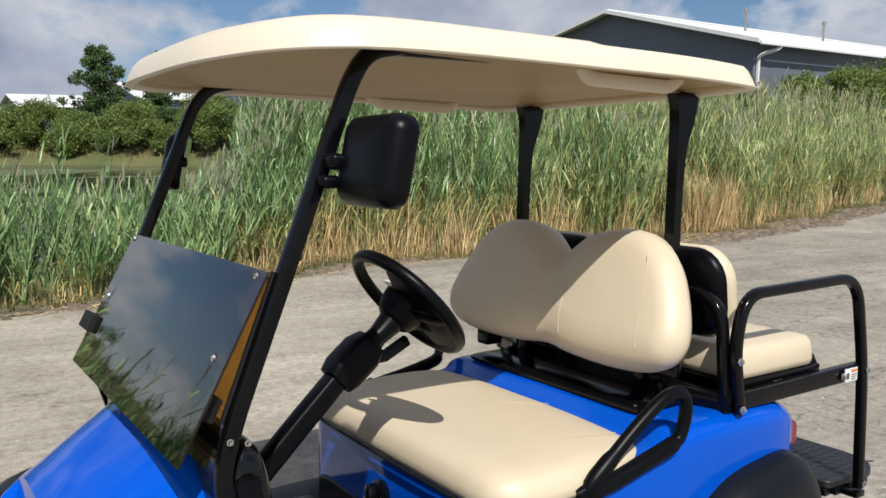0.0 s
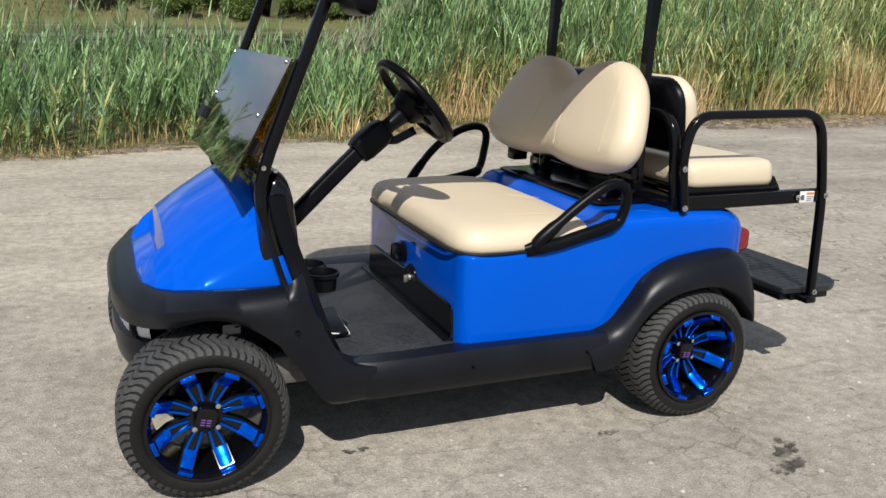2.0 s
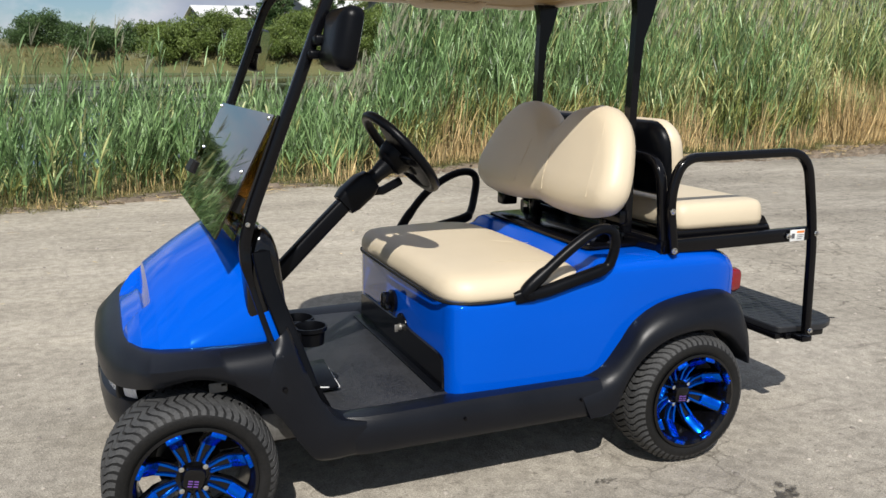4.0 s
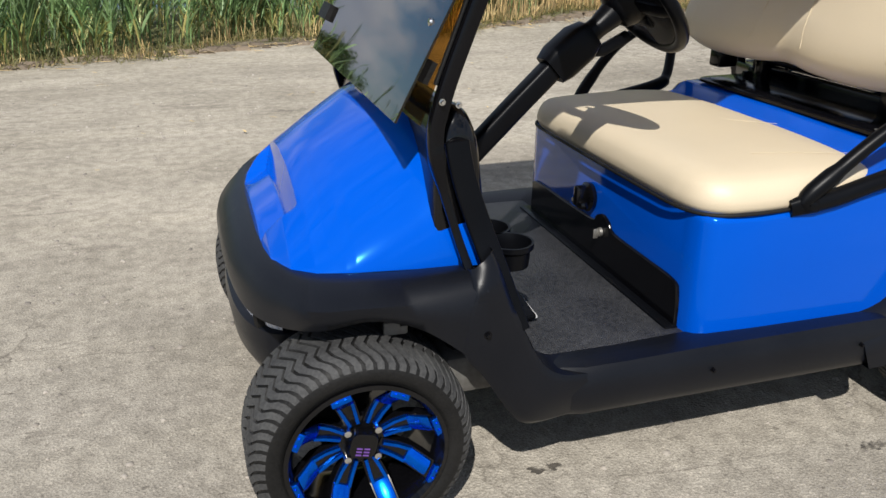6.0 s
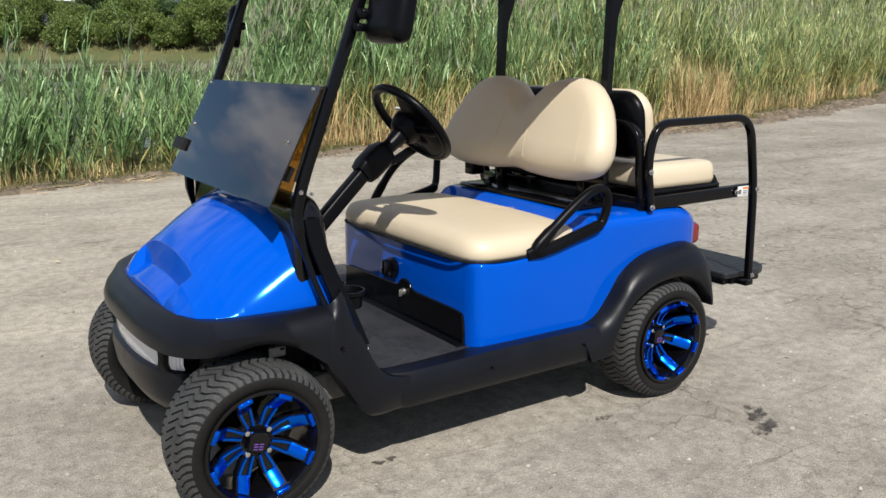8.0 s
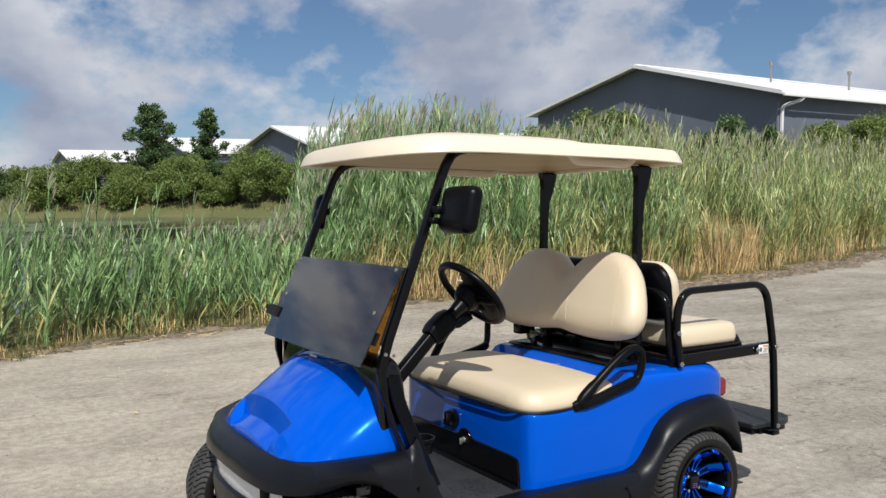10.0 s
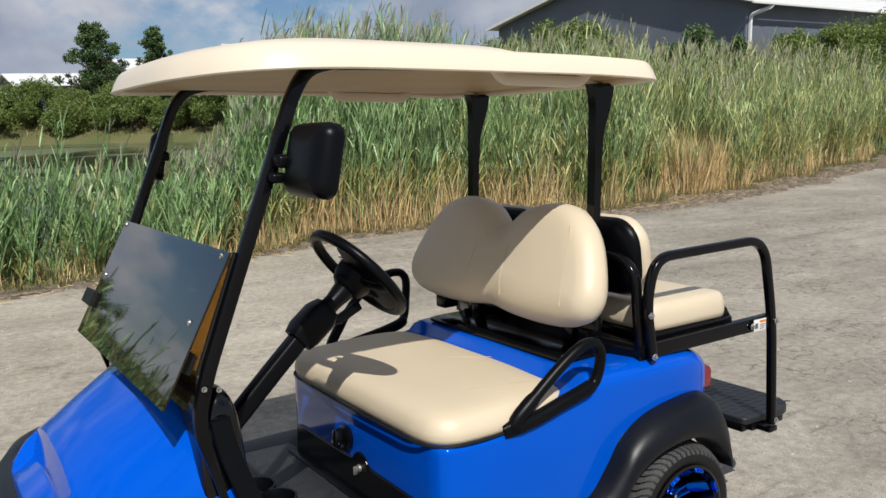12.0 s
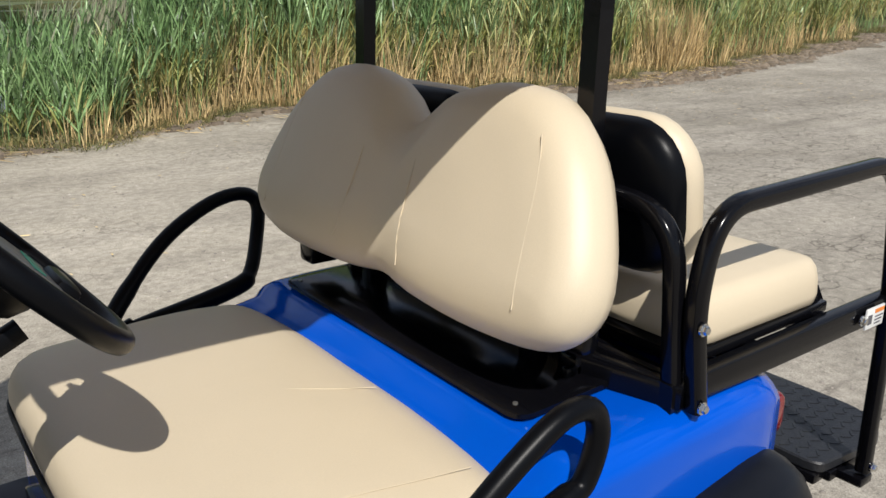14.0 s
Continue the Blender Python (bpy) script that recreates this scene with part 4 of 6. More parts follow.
def tyre_mesh():
    prof = [(R_RIM - 0.004, 0.012), (R_RIM + 0.008, 0.002), (R_RIM + 0.030, -0.004), (0.210, 0.004), (0.221, 0.016), (0.2275, 0.035), (0.2290, 0.075), (0.2295, 0.108)]
    prof = prof + [(r, 0.216 - y) for r, y in reversed(prof[:-1])]
    prof = [(r, y) for r, y in prof]
    inner = [(R_RIM - 0.006, 0.19), (R_RIM - 0.006, 0.03)]
    return mesh("tyre", lathe(prof + inner, 72), rubber, 50)


def tread_mesh():
    """Wavy tread blocks wrapping from shoulder to shoulder."""
    geo, count = [], 58
    line = [(0.2035, 0.000), (0.2150, 0.006), (0.2245, 0.018), (0.2325, 0.034), (0.2355, 0.055), (0.2360, 0.080), (0.2360, 0.108), (0.2360, 0.136), (0.2355, 0.161), (0.2325, 0.182), (0.2245, 0.198), (0.2150, 0.210), (0.2035, 0.216)]
    for k in range(count):
        a0, sections = 2 * math.pi * k / count, []
        for r, y in line:
            t = (y - 0.108) / 0.108
            a = a0 + 0.13 * t + 0.052 * math.sin(t * 8.2)
            half = 0.0405 if abs(t) < 0.85 else 0.036
            deep = r - 0.010
            sections.append([(q * math.cos(a + s * half), y + (0.0015 if q < r else 0) * (1 if t < 0 else -1), q * math.sin(a + s * half)) for q, s in ((deep, -0.98), (r, -0.95), (r, 0.95), (deep, 0.98))])
        geo.append(loft(sections))
    return mesh("tread", joined(*geo), tread_rubber, 30)


def rim_mesh(deep=1.0):
    prof = [(R_RIM + 0.002, 0.006), (R_RIM + 0.003, -0.003), (R_RIM - 0.006, -0.005), (R_RIM - 0.011, 0.004), (0.150, 0.012), (0.146, 0.05), (0.142, 0.13), (0.156, 0.19), (R_RIM, 0.205), (R_RIM + 0.002, 0.20)]
    prof += [(0.160, 0.19), (0.148, 0.13), (0.151, 0.05), (0.157, 0.02)]
    disc = lathe([(0.001, 0.068 * deep), (0.056, 0.068 * deep), (0.062, 0.076 * deep), (0.056, 0.090 * deep), (0.001, 0.090 * deep)], 32, closed=False)
    return mesh("rim", joined(lathe(prof, 64), disc), gloss_black, 40)


def spoke_black():
    """The black body of one spoke, running out from the hub to the lip."""
    rows = [(0.040, 0.064, 0.018, 0.016), (0.075, 0.062, 0.022, 0.018), (0.104, 0.054, 0.024, 0.022), (0.132, 0.028, 0.024, 0.026), (0.157, 0.006, 0.024, 0.020)]
    return loft([[(-w, y + d, r), (w, y + d, r), (w * 0.9, y, r), (-w * 0.9, y, r)] for r, y, w, d in rows])


def spoke_blue():
    """Two ridges that join in a broad flat face, and a tab on the lip."""
    geo = []
    for s in (-1, 1):
        rows = [(0.046, 0.062, 0.0085), (0.078, 0.060, 0.0125), (0.104, 0.0525, 0.0150)]
        geo.append(loft([[(s * c - 0.0056, y + 0.005, r), (s * c + 0.0056, y + 0.005, r), (s * c + 0.0034, y - 0.006, r), (s * c - 0.0034, y - 0.006, r)] for r, y, c in rows]))
    rows = [(0.102, 0.0530, 0.0195), (0.110, 0.0470, 0.0198), (0.122, 0.035, 0.0198), (0.134, 0.0225, 0.0195), (0.142, 0.0165, 0.0188)]
    geo.append(loft([[(-w, y + 0.004, r), (w, y + 0.004, r), (w * 0.9, y - 0.002, r), (w * 0.45, y - 0.0055, r), (-w * 0.45, y - 0.0055, r), (-w * 0.9, y - 0.002, r)] for r, y, w in rows]))
    geo.append(moved(box(-0.021, 0.021, -0.006, 0.006, -0.0085, 0.0085, 0.002), pose(0, 0.001, 0.1525, -18)))
    for s in (-1, 1):
        geo.append(moved(lathe([(0.0001, -0.009), (0.0028, -0.008), (0.0028, 0), (0.0001, 0)], 8, closed=False), pose(s * 0.009, 0.000, 0.1525, -18)))
    return joined(*geo)


M_TYRE, M_TREAD, M_RIM, M_DISH = tyre_mesh(), tread_mesh(), rim_mesh(), rim_mesh(1.5)
M_SPOKE, M_FACE = mesh("spoke", spoke_black(), gloss_black, 25), mesh("spoke_face", spoke_blue(), candy_blue, 46)
M_CAP = mesh("hub_cap", loft([[(x, y, z) for x, z in rounded(w, w, w * 0.3, 4)] for w, y in ((0.062, 0.075), (0.062, 0.046), (0.056, 0.040), (0.05, 0.039))]), gloss_black, 35)
M_NUT = mesh("lug_nut", joined(lathe([(0.0001, 0.042), (0.0075, 0.044), (0.0085, 0.048), (0.0085, 0.068)], 12, closed=False)), chrome, 35)
M_MARK = mesh("cap_mark", joined(box(-0.014, -0.002, -0.001, 0.001, -0.009, -0.006, 0), box(-0.014, -0.002, -0.001, 0.001, -0.0015, 0.0015, 0), box(-0.014, -0.002, -0.001, 0.001, 0.006, 0.009, 0),
                                 box(0.002, 0.014, -0.001, 0.001, -0.009, -0.006, 0), box(0.002, 0.014, -0.001, 0.001, -0.0015, 0.0015, 0), box(0.002, 0.014, -0.001, 0.001, 0.006, 0.009, 0)), purple_ink)
M_DRUM = mesh("brake_drum", lathe([(0.001, 0.14), (0.085, 0.14), (0.088, 0.146), (0.088, 0.20), (0.001, 0.205)], 32, closed=False), underbody, 40)


def wheel(x, side, y_face, turn=0.0, steer=0.0, deep=1.0):
    """deep: how far the spokes run back to the hub; the rear rims are dished."""
    back = Matrix.Diagonal((1, deep, 1, 1))
    m = pose(x, y_face * side * -1, R_TYRE - 0.002, 0, 0, 0 if side < 0 else 180)
    m = m @ pose(0, 0, 0, 0, turn, steer)
    if side > 0:
        m.translation.y = y_face
    else:
        m.translation.y = -y_face
    w = part("wheel", M_RIM if deep == 1.0 else M_DISH, None, cart, "gloss black alloy rim with bright blue spokes", m=m)
    part("tyre", M_TYRE, None, w, "black low-profile turf tyre")
    part("tread", M_TREAD, None, w, "dusty wavy tread blocks")
    part("brake_drum", M_DRUM, None, w)
    for k in range(8):
        q = back @ pose(0, 0, 0, 0, 45 * k + 12, 0)
        part("spoke", M_SPOKE, None, w, m=q)
        part("spoke_face", M_FACE, None, w, "metallic blue spoke face", m=q)
    part("hub_cap", M_CAP, None, w, "square black centre cap", m=back)
    part("cap_mark", M_MARK, None, w, "purple emblem bars", m=pose(0, 0.0382 * deep, -0.012))
    for k in range(4):
        a = radians(90 * k + 57)
        part("lug_nut", M_NUT, None, w, "chrome lug nut", m=back @ pose(0.045 * math.cos(a), 0, 0.045 * math.sin(a)))
    return w


wheel(0.0, -1, 0.620, 14, 0)
wheel(0.0, 1, 0.580, 20, 0)
wheel(1.664, -1, 0.630, 8, 0, 1.5)
wheel(1.664, 1, 0.590, 31, 0, 1.5)

# underbody
part("chassis", joined(box(-0.12, 1.92, -0.30, 0.30, 0.17, 0.30, 0.02), box(0.42, 1.28, -0.50, 0.50, 0.215, 0.285, 0.02), box(0.22, 0.36, -0.47, 0.47, 0.24, 0.46, 0.03)), underbody, cart, "black steel frame")
part("front_axle", joined(tube([(0, -0.44, 0.235), (0, 0.44, 0.235)], circle(0.028), up=(0, 0, 1)), box(-0.06, 0.06, -0.2, 0.2, 0.22, 0.32, 0.02)), underbody, cart)
part("rear_axle", joined(tube([(1.664, -0.44, 0.235), (1.664, 0.44, 0.235)], circle(0.035), up=(0, 0, 1)), box(1.55, 1.78, -0.14, 0.14, 0.15, 0.33, 0.04)), underbody, cart)
both_sides("inner_wing", box(-0.08, 0.26, -0.43, -0.30, 0.36, 0.54, 0.03), underbody)
both_sides("wheel_house", box(1.34, 1.93, -0.45, -0.30, 0.30, 0.56, 0.03), underbody)
part("axle_bracket", joined(box(0.20, 0.33, -0.50, -0.40, 0.27, 0.36, 0.01)), dull_metal, cart, "grey steel bracket behind the front wheel")

part("arch_clip", joined(box(0.055, 0.105, -0.545, -0.535, 0.462, 0.492, 0.004), box(0.085, 0.105, -0.545, -0.51, 0.478, 0.492, 0.003)), dull_metal, cart, "pale metal clip inside the wheel arch")


# front cowl
def cowl():
    """A domed nose with a stepped panel across its front."""
    prof = smooth_line([(-0.152, 0, 0.572), (-0.143, 0, 0.612), (-0.115, 0, 0.665), (-0.070, 0, 0.712), (-0.01, 0, 0.758), (0.06, 0, 0.800), (0.14, 0, 0.842), (0.195, 0, 0.860)], 26)
    sections, n = [], 150
    for p in prof:
        x, zt = p.x, p.z
        w = float(np.interp(x, (-0.152, -0.147, -0.138, -0.105, -0.06, 0.02, 0.12, 0.20), (0.13, 0.24, 0.31, 0.380, 0.418, 0.446, 0.473, 0.494)))
        mid = float(np.interp(x, (-0.15, 0.0, 0.2), (-0.030, -0.026, -0.008)))
        ze = float(np.interp(x, (-0.153, -0.1, 0.2), (0.570, 0.572, 0.580)))
        rear = max(0.0, min(1.0, (x + 0.03) / 0.22))
        row = []
        for k in range(n + 1):
            t = math.sin((2 * k / n - 1) * math.pi / 2)
            body = (1 - abs(t) ** (2.35 + 0.75 * rear)) ** (0.92 - 0.30 * rear)
            z = ze + (zt - ze) * body
            half = float(np.interp(zt, (0.60, 0.705), (0.215, 0.262)))
            flat = float(np.interp(zt, (0.590, 0.630, 0.712), (-0.153, -0.090, -0.0695)))
            dent = max(0.0, flat - x) * ease((half - abs(w * t)) / 0.014) if zt < 0.712 else 0.0
            row.append((x + dent, w * t + mid, z))
        sections.append(row)
    for dx, top in ((0.012, 0.853), (0.020, 0.83), (0.045, 0.745), (0.075, 0.665), (0.10, 0.60)):
        sections.append([(a + dx, b + (0.012 if b > 0 else -0.012) * dx / 0.1, min(c, top)) for a, b, c in sections[len(prof) - 1]])
    return loft(sections, closed=False)


part("front_cowl", cowl(), blue_paint, cart, "glossy bright blue front cowl with stepped nose panel", sharp=32)
part("name_badge", box(0.128, 0.134, -0.03, 0.03, 0.846, 0.852, 0.001), white_plastic, cart, "small silver badge")


# black fender and bumper surround of the nose
def nose_trim():
    T = [(-0.146, 0, 0.572), (-0.143, -0.14, 0.572), (-0.134, -0.29, 0.572), (-0.118, -0.395, 0.572), (-0.058, -0.446, 0.573), (0.04, -0.474, 0.575), (0.12, -0.486, 0.577), (0.24, -0.50, 0.582)]
    K = [(-0.186, 0, 0.568), (-0.181, -0.15, 0.568), (-0.161, -0.31, 0.568), (-0.130, -0.415, 0.571), (-0.070, -0.500, 0.578), (0.02, -0.548, 0.590), (0.12, -0.560, 0.592), (0.245, -0.568, 0.598)]
    M = [(-0.225, 0, 0.530), (-0.219, -0.2, 0.530), (-0.188, -0.355, 0.530), (-0.144, -0.464, 0.536), (-0.090, -0.568, 0.550), (0.01, -0.610, 0.563), (0.12, -0.616, 0.562), (0.25, -0.612, 0.570)]
    N = [(-0.231, 0, 0.505), (-0.226, -0.2, 0.505), (-0.197, -0.357, 0.505), (-0.151, -0.468, 0.510), (-0.086, -0.572, 0.526), (0.015, -0.610, 0.545), (0.12, -0.618, 0.525), (0.24, -0.617, 0.490)]
    L = [(-0.226, 0, 0.474), (-0.221, -0.2, 0.474), (-0.198, -0.362, 0.474), (-0.152, -0.468, 0.480), (-0.078, -0.560, 0.502), (0.02, -0.592, 0.525), (0.115, -0.604, 0.500), (0.205, -0.612, 0.435)]
    Q = [(-0.205, 0, 0.472), (-0.200, -0.19, 0.472), (-0.180, -0.33, 0.474), (-0.135, -0.42, 0.482), (-0.065, -0.49, 0.505), (0.01, -0.51, 0.525), (0.105, -0.52, 0.50), (0.19, -0.53, 0.435)]
    tuck = [(x + 0.045, y * 0.80, z - 0.012) for x, y, z in T]
    sections = [smooth_line(row, 6) for row in (tuck, T, K, M, N, L, Q)]
    return loft(sections, closed=False)


def mirrored_whole(geo):
    return joined(geo, mirrored(geo))


def nose_surround():
    """Both halves; the off side is a little fuller at the wheel than at the nose."""
    near = nose_trim()
    verts, faces = mirrored(near)
    slim = lambda x: 0.945 + 0.055 * ease((x + 0.16) / 0.25)
    return joined(near, ([(x, y * slim(x), z) for x, y, z in verts], faces))


part("nose_surround", nose_surround(), fender_plastic, cart, "black plastic bumper and fender surround", sharp=60)


def side_cladding():
    """Black panel between the front wheel arch and the foot opening."""
    left = smooth_line([(0.225, -0.575, 0.600), (0.222, -0.612, 0.57), (0.205, -0.619, 0.50), (0.205, -0.616, 0.435), (0.252, -0.617, 0.37), (0.300, -0.617, 0.292), (0.352, -0.610, 0.238), (0.46, -0.588, 0.228)], 4)
    right = smooth_line([(0.270, -0.572, 0.635), (0.286, -0.590, 0.59), (0.305, -0.602, 0.53), (0.332, -0.607, 0.465), (0.358, -0.610, 0.41), (0.388, -0.612, 0.368), (0.435, -0.612, 0.343), (0.52, -0.602, 0.332)], 4)
    rows = []
    for k, (a, b) in enumerate(zip(left, right)):
        mid = a.lerp(b, 0.5) + Vector((0, -0.008 * (1 - k / (len(left) - 1)), 0))
        rows.append([a + Vector((-0.002, 0.09, 0)), a + Vector((-0.002, 0.006, 0)), a.lerp(b, 0.12) + Vector((0, -0.005, 0)), mid, a.lerp(b, 0.88) + Vector((0, -0.003, 0)), b + Vector((0.003, 0.008, 0)), b + Vector((0.004, 0.10, 0))])
    return loft(rows, closed=False)


both_sides("side_cladding", side_cladding(), fender_plastic, "black plastic side cladding", 50)
for s in (-1, 1):
    bolt(cart, (0.249, s * 0.617, 0.475), "y" if s < 0 else "-y", 0.006, black_paint)


def rocker():
    prof = [(-0.46, 0.322), (-0.50, 0.336), (-0.555, 0.346), (-0.590, 0.345), (-0.606, 0.325), (-0.612, 0.290), (-0.607, 0.250), (-0.592, 0.228), (-0.56, 0.222), (-0.46, 0.224)]
    rows = []
    for x in (0.365, 0.40, 0.44, 0.49, 0.6, 0.8, 1.0, 1.2, 1.30):
        lift = 0.003 * max(0.0, (0.43 - x) / 0.1)
        top = 0.0 if x < 0.75 else 0.004
        rows.append([(x + (0.06 * (z - 0.225) / 0.13 if x < 0.43 else 0) * (1 if x < 0.4 else 0.5), y, z + (lift if z < 0.3 else top)) for y, z in prof])
        rows[-1] = [(a, b + (0.016 * max(0.0, min(1.0, (0.49 - x) / 0.06)) if b < -0.58 else 0), c) for a, b, c in rows[-1]]
    return loft(rows)


both_sides("rocker_panel", rocker(), fender_plastic, "black plastic rocker panel with dusty sill", 40)
for s in (-1, 1):
    for x in (0.80, 1.215):
        bolt(cart, (x, s * 0.612, 0.30), "y" if s < 0 else "-y", 0.004, black_paint)

# bumper and headlight
def bumper():
    rows = []
    for x, y in smooth_line([(-0.214, 0), (-0.208, -0.14), (-0.186, -0.252), (-0.142, -0.322), (-0.07, -0.345)], 5):
        n = Vector((-1 if y > -0.3 else -0.5, 0 if y > -0.3 else -0.5, 0)).normalized()
        rows.append([Vector((x, y, 0)) + n * d + Vector((0, 0, z)) for d, z in ((-0.10, 0.395), (-0.01, 0.398), (0.008, 0.388), (0.012, 0.355), (0.004, 0.30), (-0.018, 0.262), (-0.05, 0.248), (-0.11, 0.250))])
    return loft(rows, closed=False)


part("front_bumper", mirrored_whole(bumper()), fender_plastic, cart, "black plastic lower bumper", sharp=50)


def headlight():
    rows = []
    for x, y in smooth_line([(-0.206, 0.0), (-0.202, -0.10), (-0.193, -0.18), (-0.177, -0.250), (-0.152, -0.302), (-0.122, -0.330)], 5):
        n = Vector((-1 if y > -0.28 else -0.6, 0 if y > -0.28 else -0.5, 0)).normalized()
        rows.append([Vector((x, y, 0)) + n * d + Vector((0, 0, z)) for d, z in ((-0.06, 0.482), (-0.004, 0.480), (0.004, 0.470), (0.006, 0.415), (0.002, 0.394), (-0.06, 0.392))])
    return loft(rows, closed=False)


both_sides("headlight", headlight(), lens, "clear ribbed headlight lens", 50)
part("headlight_housing", box(-0.180, -0.05, -0.30, 0.30, 0.36, 0.49, 0.02), underbody, cart)

# dash, cup holder and floor
def dash():
    top = smooth_line([(0.172, 0, 0.60), (0.176, 0, 0.74), (0.182, 0, 0.83), (0.198, 0, 0.882), (0.226, 0, 0.902), (0.254, 0, 0.886), (0.273, 0, 0.836), (0.284, 0, 0.75), (0.298, 0, 0.64), (0.325, 0, 0.51)], 4)
    prof = [(p.x, p.z) for p in top] + [(0.40, 0.33), (0.40, 0.30), (0.25, 0.30)]
    rows = []
    for y, s in ((-0.482, 0.72), (-0.480, 0.82), (-0.474, 0.90), (-0.462, 0.96), (-0.445, 0.99), (-0.42, 1.0), (-0.38, 0.985), (-0.2, 0.985), (0.2, 0.985), (0.38, 0.985), (0.445, 1.0), (0.460, 0.97), (0.470, 0.90), (0.474, 0.80)):
        rows.append([(0.24 + (x - 0.24) * s, y, 0.6 + (z - 0.6) * s) for x, z in prof])
    return loft(rows)


part("dashboard", dash(), gloss_black, cart, "rounded glossy black dashboard", sharp=50)


def cup_holder():
    geo = []
    for x, y in ((0.366, -0.432), (0.350, -0.335)):
        geo.append(moved(lathe([(0.047, 0.0), (0.052, 0.0), (0.052, -0.012), (0.045, -0.018), (0.042, -0.055), (0.001, -0.058), (0.001, -0.052), (0.039, -0.05), (0.041, -0.02)], 28), pose(x, y, 0.592, 90)))
    geo.append(box(0.26, 0.335, -0.475, -0.29, 0.525, 0.588, 0.012))
    return joined(*geo)


part("cup_holder", cup_holder(), black_plastic, cart, "black double cup holder")
part("floor_mat", box(0.405, 0.800, -0.505, 0.505, 0.31, 0.338, 0.006), rubber_mat, cart, "dusty black rubber floor mat")
part("floor_rise", loft([[(0.405, y, 0.32), (0.42, y, 0.336), (0.34, y, 0.50), (0.325, y, 0.49)] for y in (-0.475, 0.475)]), black_plastic, cart)
part("pedal", joined(moved(box(-0.036, 0.036, -0.13, 0.13, -0.006, 0.006, 0.004), pose(0.447, -0.228, 0.352, 0, -8, -4))), black_plastic, cart)
part("pedal_trim", tube(fillet([(0.412, -0.352, 0.360), (0.478, -0.358, 0.352), (0.492, -0.10, 0.352)], 0.012, 3), circle(0.0024, 6), up=(0, 0, 1)), white_plastic, cart, "pale pedal edge trim")


# rear body
def rear_body():
    rows, n = [], 7
    spec = ((0.788, 0.455, 0.330, 0.632, 0.02), (0.793, 0.495, 0.330, 0.634, 0.02), (0.806, 0.518, 0.330, 0.636, 0.02), (0.83, 0.530, 0.330, 0.638, 0.022), (0.95, 0.538, 0.328, 0.640, 0.025), (1.05, 0.540, 0.326, 0.650, 0.03),
            (1.15, 0.541, 0.325, 0.668, 0.035), (1.25, 0.542, 0.325, 0.692, 0.04), (1.315, 0.542, 0.330, 0.706, 0.045), (1.335, 0.542, 0.336, 0.730, 0.05), (1.355, 0.542, 0.345, 0.737, 0.05), (1.39, 0.542, 0.36, 0.739, 0.05), (1.44, 0.542, 0.440, 0.741, 0.05), (1.50, 0.542, 0.520, 0.742, 0.05),
            (1.58, 0.541, 0.560, 0.742, 0.05), (1.70, 0.538, 0.580, 0.740, 0.05), (1.80, 0.532, 0.575, 0.736, 0.05), (1.85, 0.524, 0.540, 0.728, 0.055), (1.895, 0.510, 0.500, 0.715, 0.06), (1.925, 0.485, 0.48, 0.695, 0.06), (1.945, 0.44, 0.46, 0.665, 0.06), (1.952, 0.38, 0.46, 0.63, 0.05))
    for x, w, zb, zt, r in spec:
        row = [(x, -w, zb), (x, -w, zb + 0.5 * (zt - zb))]
        for k in range(n + 1):
            a = math.pi / 2 * k / n
            row.append((x, -w + r * 1.5 * (1 - math.cos(a)), zt - r * (1 - math.sin(a))))
        row += [(x, y, zt + 0.004 * (1 - abs(y) / 0.3)) for y in (-0.3, -0.15, 0.0)]
        row += [(a, -b, c) for a, b, c in reversed(row[:-1])]
        rows.append(row)
    return loft(rows)


part("rear_body", slim_far(rear_body()), blue_paint, cart, "glossy bright blue rear body", sharp=45)


def kick_panel():
    top = smooth_line([(-0.47, 0.345), (-0.465, 0.425), (-0.44, 0.452), (-0.30, 0.455), (-0.15, 0.458), (-0.12, 0.478), (-0.085, 0.490), (-0.05, 0.478), (-0.02, 0.458), (0.2, 0.452), (0.44, 0.448), (0.465, 0.42), (0.47, 0.345)], 4)
    ring = [(y, z) for y, z in top] + [(0.47, 0.32), (-0.47, 0.32)]
    return loft([[(0.80, y, z) for y, z in ring], [(0.7835, y, z) for y, z in ring], [(0.7805, y * 0.995, 0.33 + (z - 0.33) * 0.98) for y, z in ring]])


part("kick_panel", slim_far(kick_panel()), black_paint, cart, "black plastic kick panel below the seat", sharp=40)
part("kick_ledge", box(0.755, 0.80, -0.475, 0.435, 0.31, 0.345, 0.01), black_plastic, cart)
part("direction_knob", joined(moved(lathe([(0.001, 0), (0.040, 0), (0.042, -0.012), (0.034, -0.020), (0.001, -0.022)], 24, closed=False), pose(0.786, 0.0, 0.515, 0, 0, -90)), box(0.735, 0.775, -0.014, 0.014, 0.49, 0.55, 0.01), box(0.74, 0.768, -0.035, 0.035, 0.485, 0.512, 0.012)), gloss_black, cart, "black forward and reverse lever")
part("key_switch", joined(moved(lathe([(0.001, 0), (0.013, 0), (0.012, -0.008), (0.001, -0.010)], 20, closed=False), pose(0.781, -0.085, 0.440, 0, 0, -90)), box(0.758, 0.772, -0.087, -0.083, 0.422, 0.450, 0.002)), bare_metal, cart, "metal key in its switch")

